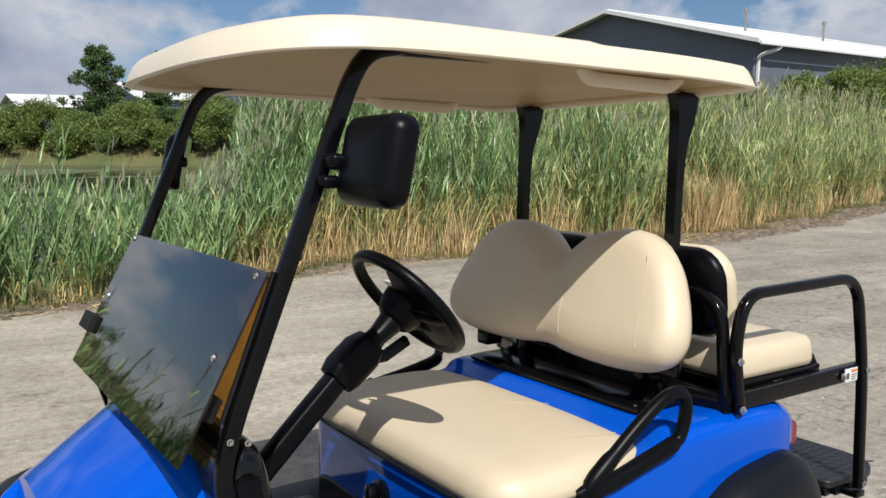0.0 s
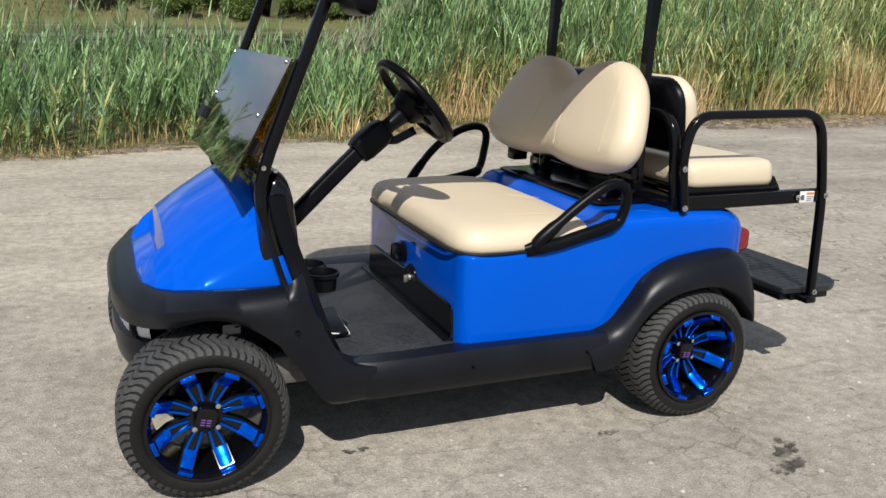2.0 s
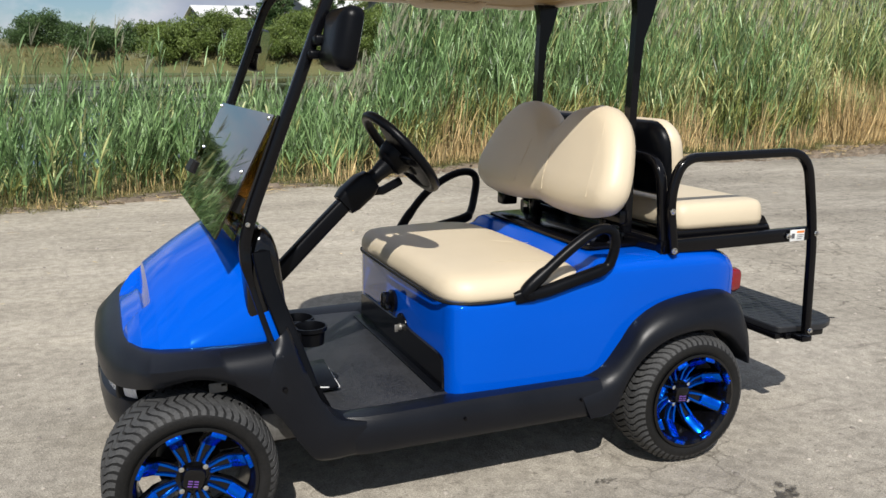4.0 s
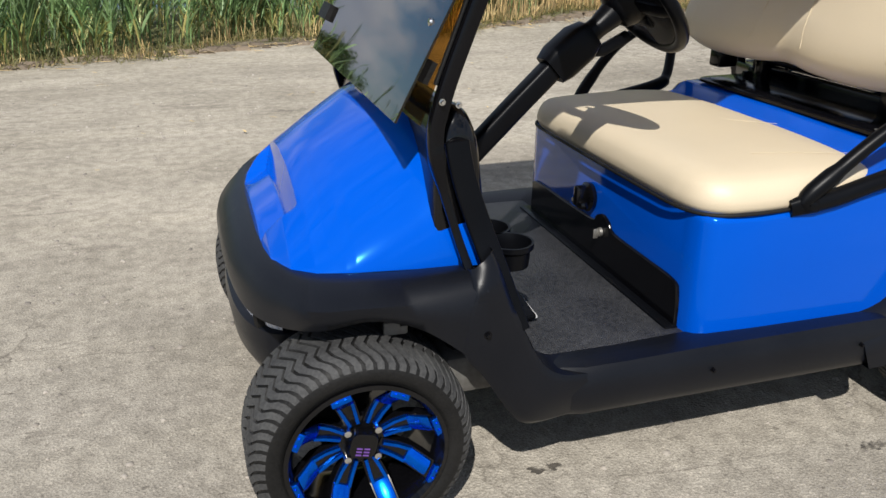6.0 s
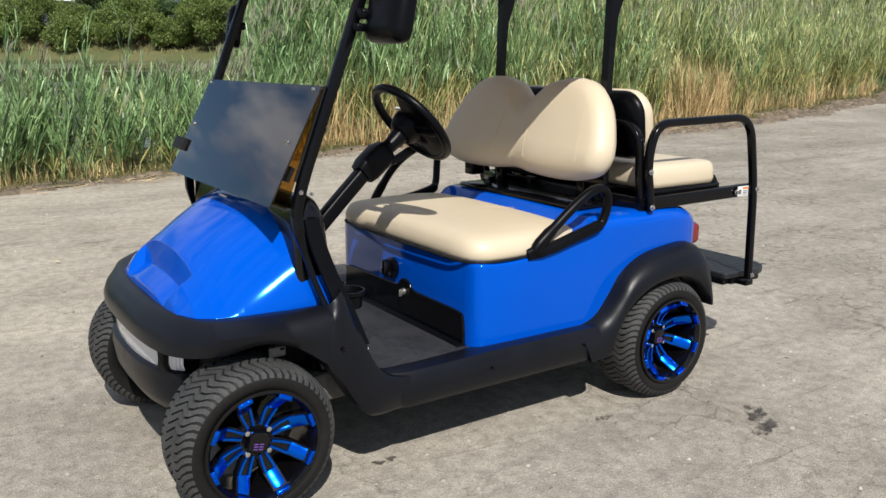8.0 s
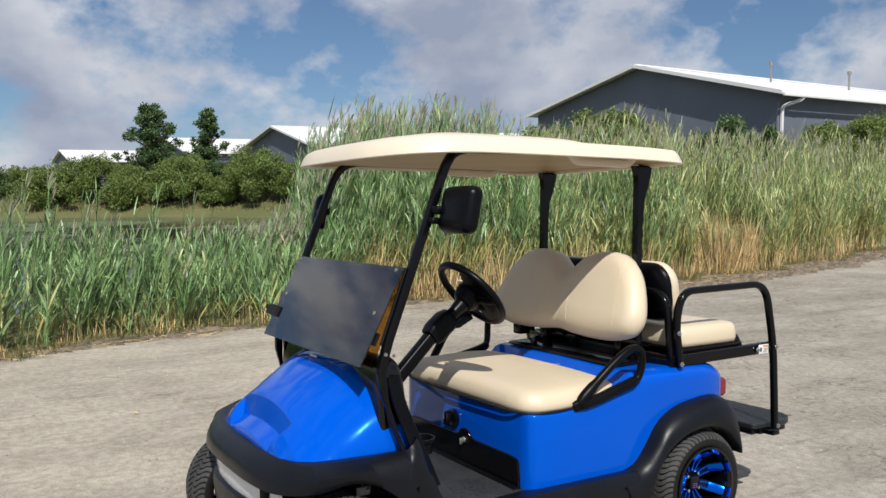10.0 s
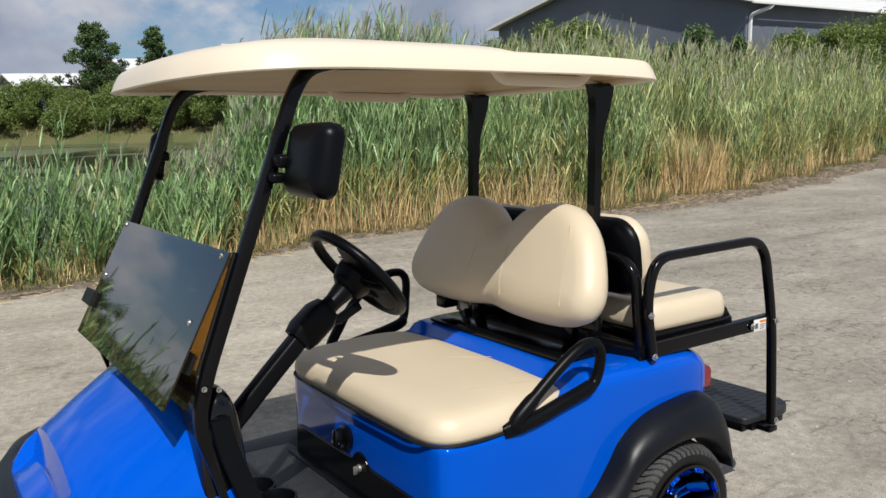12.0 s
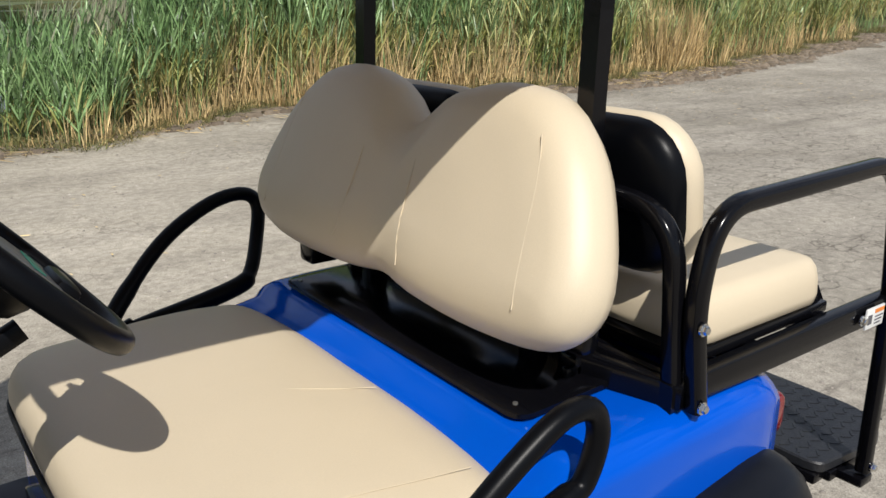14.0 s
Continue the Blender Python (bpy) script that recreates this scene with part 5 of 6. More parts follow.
# rear fender flares
def flare():
    outer = smooth_line([(1.205, 0.338), (1.320, 0.368), (1.395, 0.446), (1.455, 0.522), (1.55, 0.574), (1.67, 0.596), (1.80, 0.600), (1.875, 0.572), (1.905, 0.50), (1.915, 0.42), (1.915, 0.345)], 4)
    inner = smooth_line([(1.255, 0.226), (1.345, 0.240), (1.385, 0.325), (1.44, 0.405), (1.525, 0.462), (1.62, 0.486), (1.72, 0.484), (1.80, 0.452), (1.85, 0.405), (1.878, 0.37), (1.885, 0.345)], 4)
    rows = []
    for (a, c), (b, d) in zip(outer, inner):
        mix = lambda t: (a + (b - a) * t, c + (d - c) * t)
        w = max(0.0, min(1.0, (a - 1.30) / 0.34))
        rows.append([(mix(t)[0], y0 * w + -0.6145 * (1 - w) if y0 < -0.6 else y0, mix(t)[1]) for t, y0 in ((0, -0.528), (0.02, -0.550), (0.12, -0.586), (0.35, -0.618), (0.7, -0.634), (0.94, -0.634), (1.0, -0.626), (1.0, -0.52))])
    return loft(rows, closed=False)


part("rear_fender", flare(), fender_plastic, cart, "black plastic rear fender flare", 55)
part("rear_fender", moved(mirrored(flare()), pose(0, -0.045, 0)), fender_plastic, cart, "black plastic rear fender flare", 55)
both_sides("tail_light", loft([[(x, -0.455 + dy, 0.605 + dz) for dy, dz in rounded(0.058 * s, 0.088 * s, 0.018 * s, 3)] for x, s in ((1.90, 1.0), (1.955, 1.0), (1.968, 0.85), (1.972, 0.5))]), red_lens, "red tail light lens")

# seats
def seat_bottom():
    out = smooth_line([(0.775, -0.34), (0.778, -0.42), (0.793, -0.477), (0.83, -0.514), (0.89, -0.529), (1.05, -0.530), (1.20, -0.515), (1.285, -0.46), (1.31, -0.25), (1.31, 0.0), (1.31, 0.25), (1.285, 0.46), (1.20, 0.515), (1.05, 0.530), (0.89, 0.529), (0.83, 0.514), (0.793, 0.477), (0.778, 0.42), (0.775, 0.34), (0.772, 0.0)], 4, closed=True)
    out = [(p.x, p.y) for p in (Vector((q[0], q[1], 0)) for q in out)]

    def place(u, v, h):
        back = max(0.0, (u - 0.95) / 0.35)
        crown = 0.010 * math.cos(v * 2.6) if h > 0.675 else 0
        return (u, v, h + crown - 0.018 * back * back * (1 if h > 0.66 else 0) + 0.012 * back)

    return rings(out, [(0.02, 0.628), (0.004, 0.634), (-0.004, 0.650), (-0.003, 0.668), (0.004, 0.682), (0.014, 0.696), (0.028, 0.705)], [(0.94, 0.712), (0.85, 0.717), (0.65, 0.719), (0.35, 0.720), (0.08, 0.720)], place, (1.04, 0))


part("seat_cushion", slim_far(seat_bottom()), cream_vinyl, cart, "cream vinyl front seat cushion", sharp=60)
part("seat_piping", slim_far(tube(smooth_line([(1.15, -0.532, 0.646), (0.98, -0.535, 0.638), (0.89, -0.533, 0.636), (0.828, -0.519, 0.635), (0.789, -0.481, 0.634), (0.773, -0.42, 0.633), (0.769, -0.30, 0.633), (0.767, 0.0, 0.633), (0.769, 0.30, 0.633), (0.773, 0.42, 0.633), (0.789, 0.481, 0.634), (0.828, 0.519, 0.635), (0.89, 0.533, 0.636), (1.15, 0.532, 0.646)], 4), circle(0.0045, 8), up=(0, 0, 1))), rubber, cart, "black rubber piping under the seat")
for way in (((1.05, -0.010), (1.109, -0.045), (1.208, -0.108), (1.265, -0.135)), ((1.00, -0.375), (1.080, -0.391), (1.177, -0.411), (1.245, -0.420))):
    part("seat_seam", tube([(p.x, p.y, 0.7193 + 0.010 * math.cos(p.y * 2.6) - 0.018 * max(0.0, (p.x - 0.95) / 0.35) ** 2 + 0.012 * max(0.0, (p.x - 0.95) / 0.35)) for p in smooth_line([(x, y, 0) for x, y in way], 6)], circle(0.0006, 6)), cream_vinyl, cart)
part("seat_base", box(0.806, 1.28, -0.47, 0.43, 0.615, 0.640, 0.01), black_plastic, cart, "black seat base edge")


def lobes(width=0.52, low=0.872, high=1.246):
    """Outline of the two-lobed backrest in y and z."""
    s = width / 0.56
    half = [(0.0, 1.142), (-0.04, 1.164), (-0.11, 1.200), (-0.25, 1.222), (-0.37, 1.205), (-0.46, 1.145), (-0.52, 1.06), (-0.553, 0.98), (-0.545, 0.925), (-0.505, 0.888), (-0.42, 0.868), (-0.28, 0.862), (-0.12, 0.868), (0.0, 0.880)]
    half = [(y * s, low + (z - 0.868) / 0.354 * (high - low)) for y, z in half]
    pts = half + [(-y, z) for y, z in reversed(half[1:-1])]
    line = smooth_line([(y, z, 0) for y, z in pts], 3, closed=True)
    return [(p.x, p.y) for p in line]


LEAN_BACK = math.atan(0.385)


def backrest_place(u, v, h):
    n, t = Vector((-math.cos(LEAN_BACK), 0, math.sin(LEAN_BACK))), Vector((math.sin(LEAN_BACK), 0, math.cos(LEAN_BACK)))
    valley = 1 - 0.13 * math.exp(-((u / 0.085) ** 2)) if h > 0.05 else 1
    u += 0.022
    p = Vector((1.335, 0, 0.89)) + t * ((v - 0.89) / math.cos(LEAN_BACK)) + n * (h * valley - 0.115)
    return (p.x, u, p.z)


CUSHION = [(0.06, 0.004), (0.035, 0.008), (0.012, 0.026), (0.0, 0.055), (0.004, 0.082), (0.016, 0.104), (0.036, 0.120), (0.060, 0.128)]
part("seat_back", rings(lobes(), CUSHION, [(0.85, 0.131), (0.65, 0.134), (0.4, 0.135), (0.15, 0.135)], backrest_place, (0, 1.03)), cream_vinyl, cart, "cream vinyl two-lobed front backrest", sharp=60)
BACK_RIM = sorted((math.atan2(v - 1.03, u), math.hypot(u, v - 1.03)) for u, v in offset(lobes(), CUSHION[-1][0]))


def on_backrest(u, v):
    """A point on the front of the backrest cushion."""
    rim = float(np.interp(math.atan2(v - 1.03, u), [a for a, _ in BACK_RIM], [r for _, r in BACK_RIM]))
    return backrest_place(u, v, float(np.interp(math.hypot(u, v - 1.03) / rim, (0.15, 0.4, 0.65, 0.85, 1.0), (0.135, 0.135, 0.134, 0.131, 0.128))) - 0.0005)


for s in (-1, 1):
    for line in (((0.365, 1.165), (0.385, 1.10), (0.400, 1.0), (0.412, 0.925)), ((0.085, 1.09), (0.090, 1.02), (0.100, 0.95), (0.112, 0.915))):
        pts = [on_backrest(s * p.x, p.y) for p in smooth_line([(y, z, 0) for y, z in line], 6)]
        part("seam", tube(pts, circle(0.0010, 6)), cream_vinyl, cart)
part("back_shell", moved(rings(lobes(0.42, 0.94, 1.19), [(0.02, -0.012), (0.0, -0.006), (0.0, 0.004)], [(0.5, 0.005)], backrest_place, (0, 1.03)), pose(0.002, 0, 0)), black_plastic, cart, "black moulded seat back shell")


def rear_place(u, v, h):
    return (1.585 + h * 0.85 + 0.12 * (1.18 - v), u, v)


for s in (-1, 1):
    pad = [(s * 0.243 + u, 1.052 + v) for u, v in rounded(0.425, 0.262, 0.095, 6)]
    back = part("rear_seat_back", rings(pad, [(0.02, 0.035), (0.002, 0.04), (-0.006, 0.06), (-0.004, 0.085), (0.008, 0.105), (0.028, 0.12), (0.05, 0.127)], [(0.7, 0.132), (0.4, 0.134), (0.1, 0.134)], rear_place, (s * 0.243, 1.052)), cream_vinyl, cart, "cream vinyl rear-facing backrest pad", sharp=60)
    part("back_shell", rings(pad, [(0.06, -0.004), (0.032, 0.002), (0.012, 0.012), (0.003, 0.026), (0.0, 0.042)], [(0.3, 0.044)], rear_place, (s * 0.243, 1.052)), black_plastic, back, "black plastic backrest shell", sharp=60)


def rear_seat():
    line = rounded(0.40, 0.960, 0.05, 4)
    return rings(line, [(0.012, 0.806), (0.0, 0.812), (-0.004, 0.83), (-0.002, 0.860), (0.003, 0.880), (0.013, 0.893), (0.03, 0.899)], [(0.75, 0.902), (0.45, 0.904), (0.1, 0.904)], lambda u, v, h: (1.865 + u, v + 0.004, h))


part("rear_seat_cushion", rear_seat(), cream_vinyl, cart, "cream vinyl rear seat cushion", sharp=60)
part("rear_seat_plate", box(1.645, 2.085, -0.475, 0.48, 0.782, 0.806, 0.005), black_paint, cart, "black steel plate under the rear seat")

# rear seat frame, grab bars and footplate
SQUARE, ROUND = rounded(0.034, 0.034, 0.008, 2), rounded(0.031, 0.031, 0.0095, 3)


def grab_bar():
    path = fillet([(1.618, -0.522, 0.738), (1.585, -0.522, 0.93), (1.625, -0.522, 1.065), (2.195, -0.516, 1.075), (2.262, -0.513, 0.77), (2.288, -0.508, 0.372)], 0.10, 8)
    return tube(path, ROUND, up=(0, 1, 0))


both_sides("grab_bar", grab_bar(), black_paint, "black tubular steel grab bar")
part("backrest_hoop", tube(fillet([(1.600, -0.490, 0.715), (1.565, -0.490, 1.058), (1.582, -0.30, 1.066), (1.582, 0.30, 1.066), (1.565, 0.490, 1.058), (1.600, 0.490, 0.715)], 0.11, 8), ROUND, up=(1, 0, 0.1)), black_paint, cart, "black steel hoop behind the seats")
both_sides("side_rail", tube([(1.575, -0.490, 0.758), (1.70, -0.492, 0.760), (2.275, -0.500, 0.768)], rounded(0.034, 0.05, 0.006, 2), up=(0, 0, 1)), black_paint, "black steel side rail")
part("cross_rail", joined(*[box(x, x + 0.034, -0.485, 0.485, 0.735, 0.782, 0.005) for x in (1.60, 1.82, 2.05)]), black_paint, cart)
both_sides("frame_foot", tube([(1.545, -0.335, 0.770), (1.602, -0.510, 0.760)], rounded(0.034, 0.045, 0.005, 2), up=(0, 0, 1)), black_paint, "black steel foot rail")
for s in (-1, 1):
    lug = [[(x, s * y, z) for x, z in ((2.055, 0.772), (2.112, 0.772), (2.098, 0.800), (2.072, 0.835), (2.055, 0.840))] for y in (0.452, 0.458)]
    part("seat_lug", loft(lug if s > 0 else lug[::-1]), black_paint, cart)
for s in (-1, 1):
    ax = "y" if s < 0 else "-y"
    for at in ((1.606, 0.541, 0.752), (1.588, 0.541, 0.888), (2.288, 0.526, 0.388), (2.262, 0.531, 0.770), (2.135, 0.522, 0.766)):
        bolt(cart, (at[0], s * at[1], at[2]), ax, 0.0075)
    bolt(cart, (1.557, s * 0.345, 0.753), ax, 0.010)
    bolt(cart, (1.85, s * 0.46, 0.81), "z", 0.006, black_paint)
label_plate = part("warning_label", box(2.138, 2.206, -0.5285, -0.5245, 0.747, 0.789, 0.0006), white_plastic, cart, "white warning sticker with orange band")
part("label_band", box(2.168, 2.203, -0.5295, -0.528, 0.777, 0.785, 0), orange_ink, label_plate)
for k in range(3):
    part("label_line", box(2.170, 2.202 - 0.005 * k, -0.5295, -0.528, 0.768 - 0.007 * k, 0.7705 - 0.007 * k, 0), grey_ink, label_plate)
part("label_picture", box(2.143, 2.158, -0.5295, -0.528, 0.757, 0.776, 0), grey_ink, label_plate)


def footplate():
    line = [(2.20, -0.42), (2.21, -0.455), (2.43, -0.475), (2.515, -0.425), (2.54, -0.35), (2.54, 0.37), (2.515, 0.455), (2.43, 0.50), (2.21, 0.49), (2.20, 0.45)]
    line = [(p.x, p.y) for p in fillet([(x, y, 0) for x, y in line + [line[0]]], 0.04, 3)][:-1]
    base = loft([[(x, y, z) for x, y in offset(line, d)] for d, z in ((0.004, 0.362), (0.0, 0.366), (0.0, 0.384), (0.004, 0.388))])
    bars = []
    for i in range(13):
        for j in range(27):
            x, y = 2.222 + 0.0245 * i, -0.425 + 0.0337 * j
            bars.append(moved(box(-0.011, 0.011, -0.0025, 0.0025, 0.386, 0.3893, 0), pose(x, y, 0, 0, 0, 40 if (i + j) % 2 else -40)))
    return joined(base, *bars)


part("footplate", footplate(), tread_plate, cart, "black diamond-tread rear footplate")
part("footplate_frame", joined(box(2.195, 2.235, -0.45, 0.49, 0.338, 0.362, 0.004), box(2.235, 2.43, -0.465, -0.430, 0.338, 0.362, 0.004), box(2.262, 2.312, -0.520, -0.455, 0.340, 0.362, 0.004), box(2.235, 2.45, 0.485, 0.525, 0.338, 0.362, 0.004)), black_paint, cart)
both_sides("footplate_arm", tube([(1.90, -0.25, 0.30), (2.20, -0.25, 0.345)], SQUARE, up=(0, 0, 1)), black_paint)

# deck behind the front seat
part("deck_pad", joined(moved(loft([[(x, y, z) for x, y in rounded(w, l, 0.03, 3)] for w, l, z in ((0.255, 0.79, 0), (0.255, 0.79, 0.008), (0.245, 0.78, 0.011))]), pose(1.480, -0.005, 0.7475, 0, -1, 0))), black_paint, cart, "black plastic cover on the rear deck")
for y in (-0.365, 0.350):
    bolt(cart, (1.375, y, 0.758), "z", 0.003, bare_metal)
both_sides("strut_foot", joined(box(1.52, 1.575, -0.352, -0.308, 0.735, 0.79, 0.006), box(1.50, 1.61, -0.352, -0.338, 0.735, 0.775, 0.003)), black_paint)
part("back_bracket", joined(box(1.46, 1.50, -0.42, 0.42, 0.83, 0.88, 0.01), box(1.49, 1.53, -0.28, -0.24, 0.745, 0.86, 0.008), box(1.49, 1.53, 0.24, 0.28, 0.745, 0.86, 0.008), box(1.40, 1.47, 0.34, 0.40, 0.79, 0.85, 0.008)), black_paint, cart, "black steel backrest bracket")


# hip restraints
NEAR_LOOP = [(1.03, -0.540, 0.655), (1.11, -0.546, 0.728), (1.20, -0.552, 0.800), (1.28, -0.555, 0.846), (1.335, -0.554, 0.842), (1.356, -0.552, 0.800), (1.345, -0.548, 0.740), (1.315, -0.546, 0.712), (1.20, -0.542, 0.680), (1.10, -0.540, 0.655)]
FAR_LOOP = [(1.00, 0.535, 0.655), (1.08, 0.575, 0.755), (1.18, 0.615, 0.835), (1.30, 0.648, 0.888), (1.385, 0.658, 0.896), (1.418, 0.655, 0.862), (1.395, 0.620, 0.790), (1.350, 0.565, 0.725), (1.30, 0.545, 0.700), (1.12, 0.540, 0.665)]


def armrest(points):
    loop = smooth_line(points, 5, closed=True)
    out = 1 if points[0][1] > 0 else -1
    scales = [1.0 + (0.25 if p.z < 0.715 and p.x > 1.04 else 0.15 if p.x < 1.08 else 0.0) for p in loop]
    return joined(tube(loop, circle(0.0172, 12), loop=True, scales=scales), tube([(1.06, out * 0.538, 0.655), (1.0, out * 0.530, 0.640)], rounded(0.055, 0.045, 0.018, 3), scales=[1.0, 0.75]))


for points in (NEAR_LOOP, FAR_LOOP):
    part("hip_restraint", armrest(points), black_plastic, cart, "black moulded hip restraint loop")

# struts
def front_strut():
    path = fillet([(0.243, -0.572, 0.535), (0.233, -0.560, 0.578), (0.215, -0.528, 0.643), (0.186, -0.510, 0.747), (0.174, -0.502, 0.805), (0.172, -0.494, 0.860), (0.197, -0.492, 0.950), (0.301, -0.488, 1.215), (0.440, -0.480, 1.570), (0.482, -0.468, 1.625), (0.62, -0.45, 1.655)], 0.05, 5)
    return tube(path, rounded(0.032, 0.028, 0.006, 2), up=(0, 1, 0), scales=[float(np.interp(p.z, (0.5, 0.745, 0.81, 2.0), (0.58, 0.52, 1.0, 1.0))) for p in path])


both_sides("front_strut", front_strut(), black_paint, "black steel windscreen strut")
for s in (-1, 1):
    ax = "y" if s < 0 else "-y"
    for x, z in ((0.182, 0.922), (0.215, 0.915), (0.388, 1.425), (0.370, 1.372)):
        bolt(cart, (x, s * 0.5115, z), ax, 0.0045)


def cowl_pillar():
    pts = smooth_line([(0.218, -0.494, 0.845), (0.223, -0.501, 0.805), (0.237, -0.512, 0.742), (0.263, -0.532, 0.657), (0.291, -0.565, 0.568), (0.325, -0.594, 0.460)], 5)
    return tube(pts, rounded(0.050, 0.016, 0.006, 3), up=(0, 1, 0), scales=[0.3] + [1.0] * (len(pts) - 1))


both_sides("cowl_pillar", cowl_pillar(), black_plastic, "black plastic cowl edge")


def rear_strut():
    rows = []
    for z, x0, x1 in ((0.76, 1.537, 1.566), (1.20, 1.529, 1.558), (1.36, 1.533, 1.563), (1.46, 1.534, 1.572), (1.53, 1.536, 1.598), (1.58, 1.532, 1.612), (1.615, 1.520, 1.618)):
        rows.append([(x0, -0.348, z), (x1, -0.348, z), (x1, -0.314, z), (x0, -0.314, z)])
    return loft(rows)


both_sides("rear_strut", rear_strut(), black_paint, "black steel rear roof strut")


# windscreen
def screen_place(y, t, d=0.0):
    a, b = Vector((0.100, y, 0.880)), Vector((0.272, y, 1.214))
    n = Vector((-(b - a).z, 0, (b - a).x)).normalized()
    return a.lerp(b, t) + n * d


def pane(y0, y1, t0, t1):
    c = [(y0, t0), (y1, t0), (y1, t1), (y0, t1)]
    return loft([[screen_place(y, t, d) for y, t in c] for d in (0.0, 0.005)])


glass = part("windscreen", pane(-0.486, 0.470, 0.0, 1.0), smoked, cart, "smoked acrylic folded windscreen panel", sharp=20)
for y0, y1, ds in ((-0.465, -0.385, (-0.030, -0.026, -0.008, -0.005)), (0.42, 0.53, (-0.016, -0.012, 0.014, 0.018))):
    part("rubber_clip", loft([[screen_place(y, t, d) for y, t in ((y0, 0.235), (y1, 0.235), (y1, 0.355), (y0, 0.355))] for d in ds]), rubber, glass, "black rubber windscreen clip")
for s in (-1, 1):
    part("hinge_screw", moved(lathe([(0.0001, -0.004), (0.007, -0.003), (0.008, 0.002)], 12, closed=False), Matrix.Translation(screen_place(s * 0.445, 0.965, 0.006)) @ pose(0, 0, 0, 0, 0, -90)), chrome, glass)
    part("pane_screw", moved(lathe([(0.0001, -0.004), (0.007, -0.003), (0.008, 0.002)], 12, closed=False), Matrix.Translation(screen_place(s * 0.425, 0.52, 0.006)) @ pose(0, 0, 0, 0, 0, -90)), chrome, glass)
both_sides("screen_channel", tube([(0.176, -0.486, 0.950), (0.280, -0.482, 1.215)], rounded(0.006, 0.012, 0.002, 2), up=(0, 1, 0)), rubber, "black rubber screen channel")
part("lower_screen", loft([[(0.146, y, 0.872), (0.150, y, 0.872), (0.280, y, 1.205), (0.276, y, 1.205)] for y in (-0.480, 0.480)]), bronze, cart, "bronze-tinted lower windscreen pane", sharp=20)


# mirrors
def side_mirror(y=-0.600, turn=0.0, lean=11.0):
    line = rounded(0.195, 0.165, 0.032, 5)
    shell = rings(line, [(0.006, 0.02), (0.0, 0.012), (0.0, -0.01), (0.008, -0.026), (0.024, -0.036)], [(0.7, -0.040), (0.3, -0.042)], lambda u, v, h: (h, u, v))
    face = loft([[(x, u, v) for u, v in rounded(0.18, 0.15, 0.028, 4)] for x in (0.016, 0.021)])
    m = pose(0.431, y, 1.416, 0, lean, turn)
    arm = joined(box(0.372, 0.425, -0.54, -0.485, 1.400, 1.430, 0.008), box(0.358, 0.395, -0.53, -0.487, 1.366, 1.390, 0.008))
    return joined(moved(shell, m), arm), moved(face, m)


housing, face = side_mirror()
near_mirror = part("side_mirror", housing, black_plastic, cart, "black plastic side mirror housing", 50)
part("mirror_glass", face, chrome, near_mirror, "mirror glass")
housing, face = side_mirror(-0.600, 21.0)
far_mirror = part("side_mirror", mirrored(housing), black_plastic, cart, "black plastic side mirror housing", 50)
part("mirror_glass", mirrored(face), chrome, far_mirror, "mirror glass")


# roof
def roof_outline():
    line = smooth_line([(0.195, 0.0), (0.200, -0.20), (0.225, -0.34), (0.29, -0.49), (0.42, -0.570), (0.70, -0.590), (1.10, -0.590), (1.48, -0.585), (1.565, -0.565), (1.60, -0.52), (1.625, -0.35), (1.63, 0.0),
                        (1.625, 0.35), (1.60, 0.52), (1.565, 0.565), (1.48, 0.585), (1.10, 0.590), (0.70, 0.590), (0.42, 0.570), (0.29, 0.49), (0.225, 0.34), (0.200, 0.20)], 4, closed=True)
    return [(p[0], p[1]) for p in line]


def roof():
    line = roof_outline()

    def droop(u):
        return -0.016 * max(0.0, (0.62 - u) / 0.42) ** 2 - 0.012 * max(0.0, (u - 1.2) / 0.43) ** 2

    def place(u, v, h):
        z = 1.625 + h + droop(u)
        if 1.02 < u and h > 0.05:
            z -= 0.012 * min(1.0, (u - 1.02) / 0.03)
        return (u, v, z)

    outer = [(0.034, 0.012), (0.028, 0.002), (0.022, -0.004), (0.010, -0.006), (0.002, -0.005), (0.0, -0.002), (0.002, 0.004), (0.009, 0.020), (0.020, 0.040), (0.030, 0.050), (0.050, 0.059), (0.085, 0.066)]
    sections = [[place(u, v, h) for u, v in offset(line, d)] for d, h in outer]
    rim = offset(line, outer[-1][0])
    for f, h in ((0.92, 0.073), (0.78, 0.083), (0.6, 0.091), (0.4, 0.096), (0.2, 0.098), (0.05, 0.098)):
        sections.append([place(0.9 + (u - 0.9) * f, v * f, h) for u, v in rim])
    verts, faces = loft(sections, caps=False)
    return verts, faces + [tuple(range(len(verts) - len(line), len(verts)))]


part("roof", roof(), cream_plastic, cart, "cream moulded plastic roof canopy", sharp=48)


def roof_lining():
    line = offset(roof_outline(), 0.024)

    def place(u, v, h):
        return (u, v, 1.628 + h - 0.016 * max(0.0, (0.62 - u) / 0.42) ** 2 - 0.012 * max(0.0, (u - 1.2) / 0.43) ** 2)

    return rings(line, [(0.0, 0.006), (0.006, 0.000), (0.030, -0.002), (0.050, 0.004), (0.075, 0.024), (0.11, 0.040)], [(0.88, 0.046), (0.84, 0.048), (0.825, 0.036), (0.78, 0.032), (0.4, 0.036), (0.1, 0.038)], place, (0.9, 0))


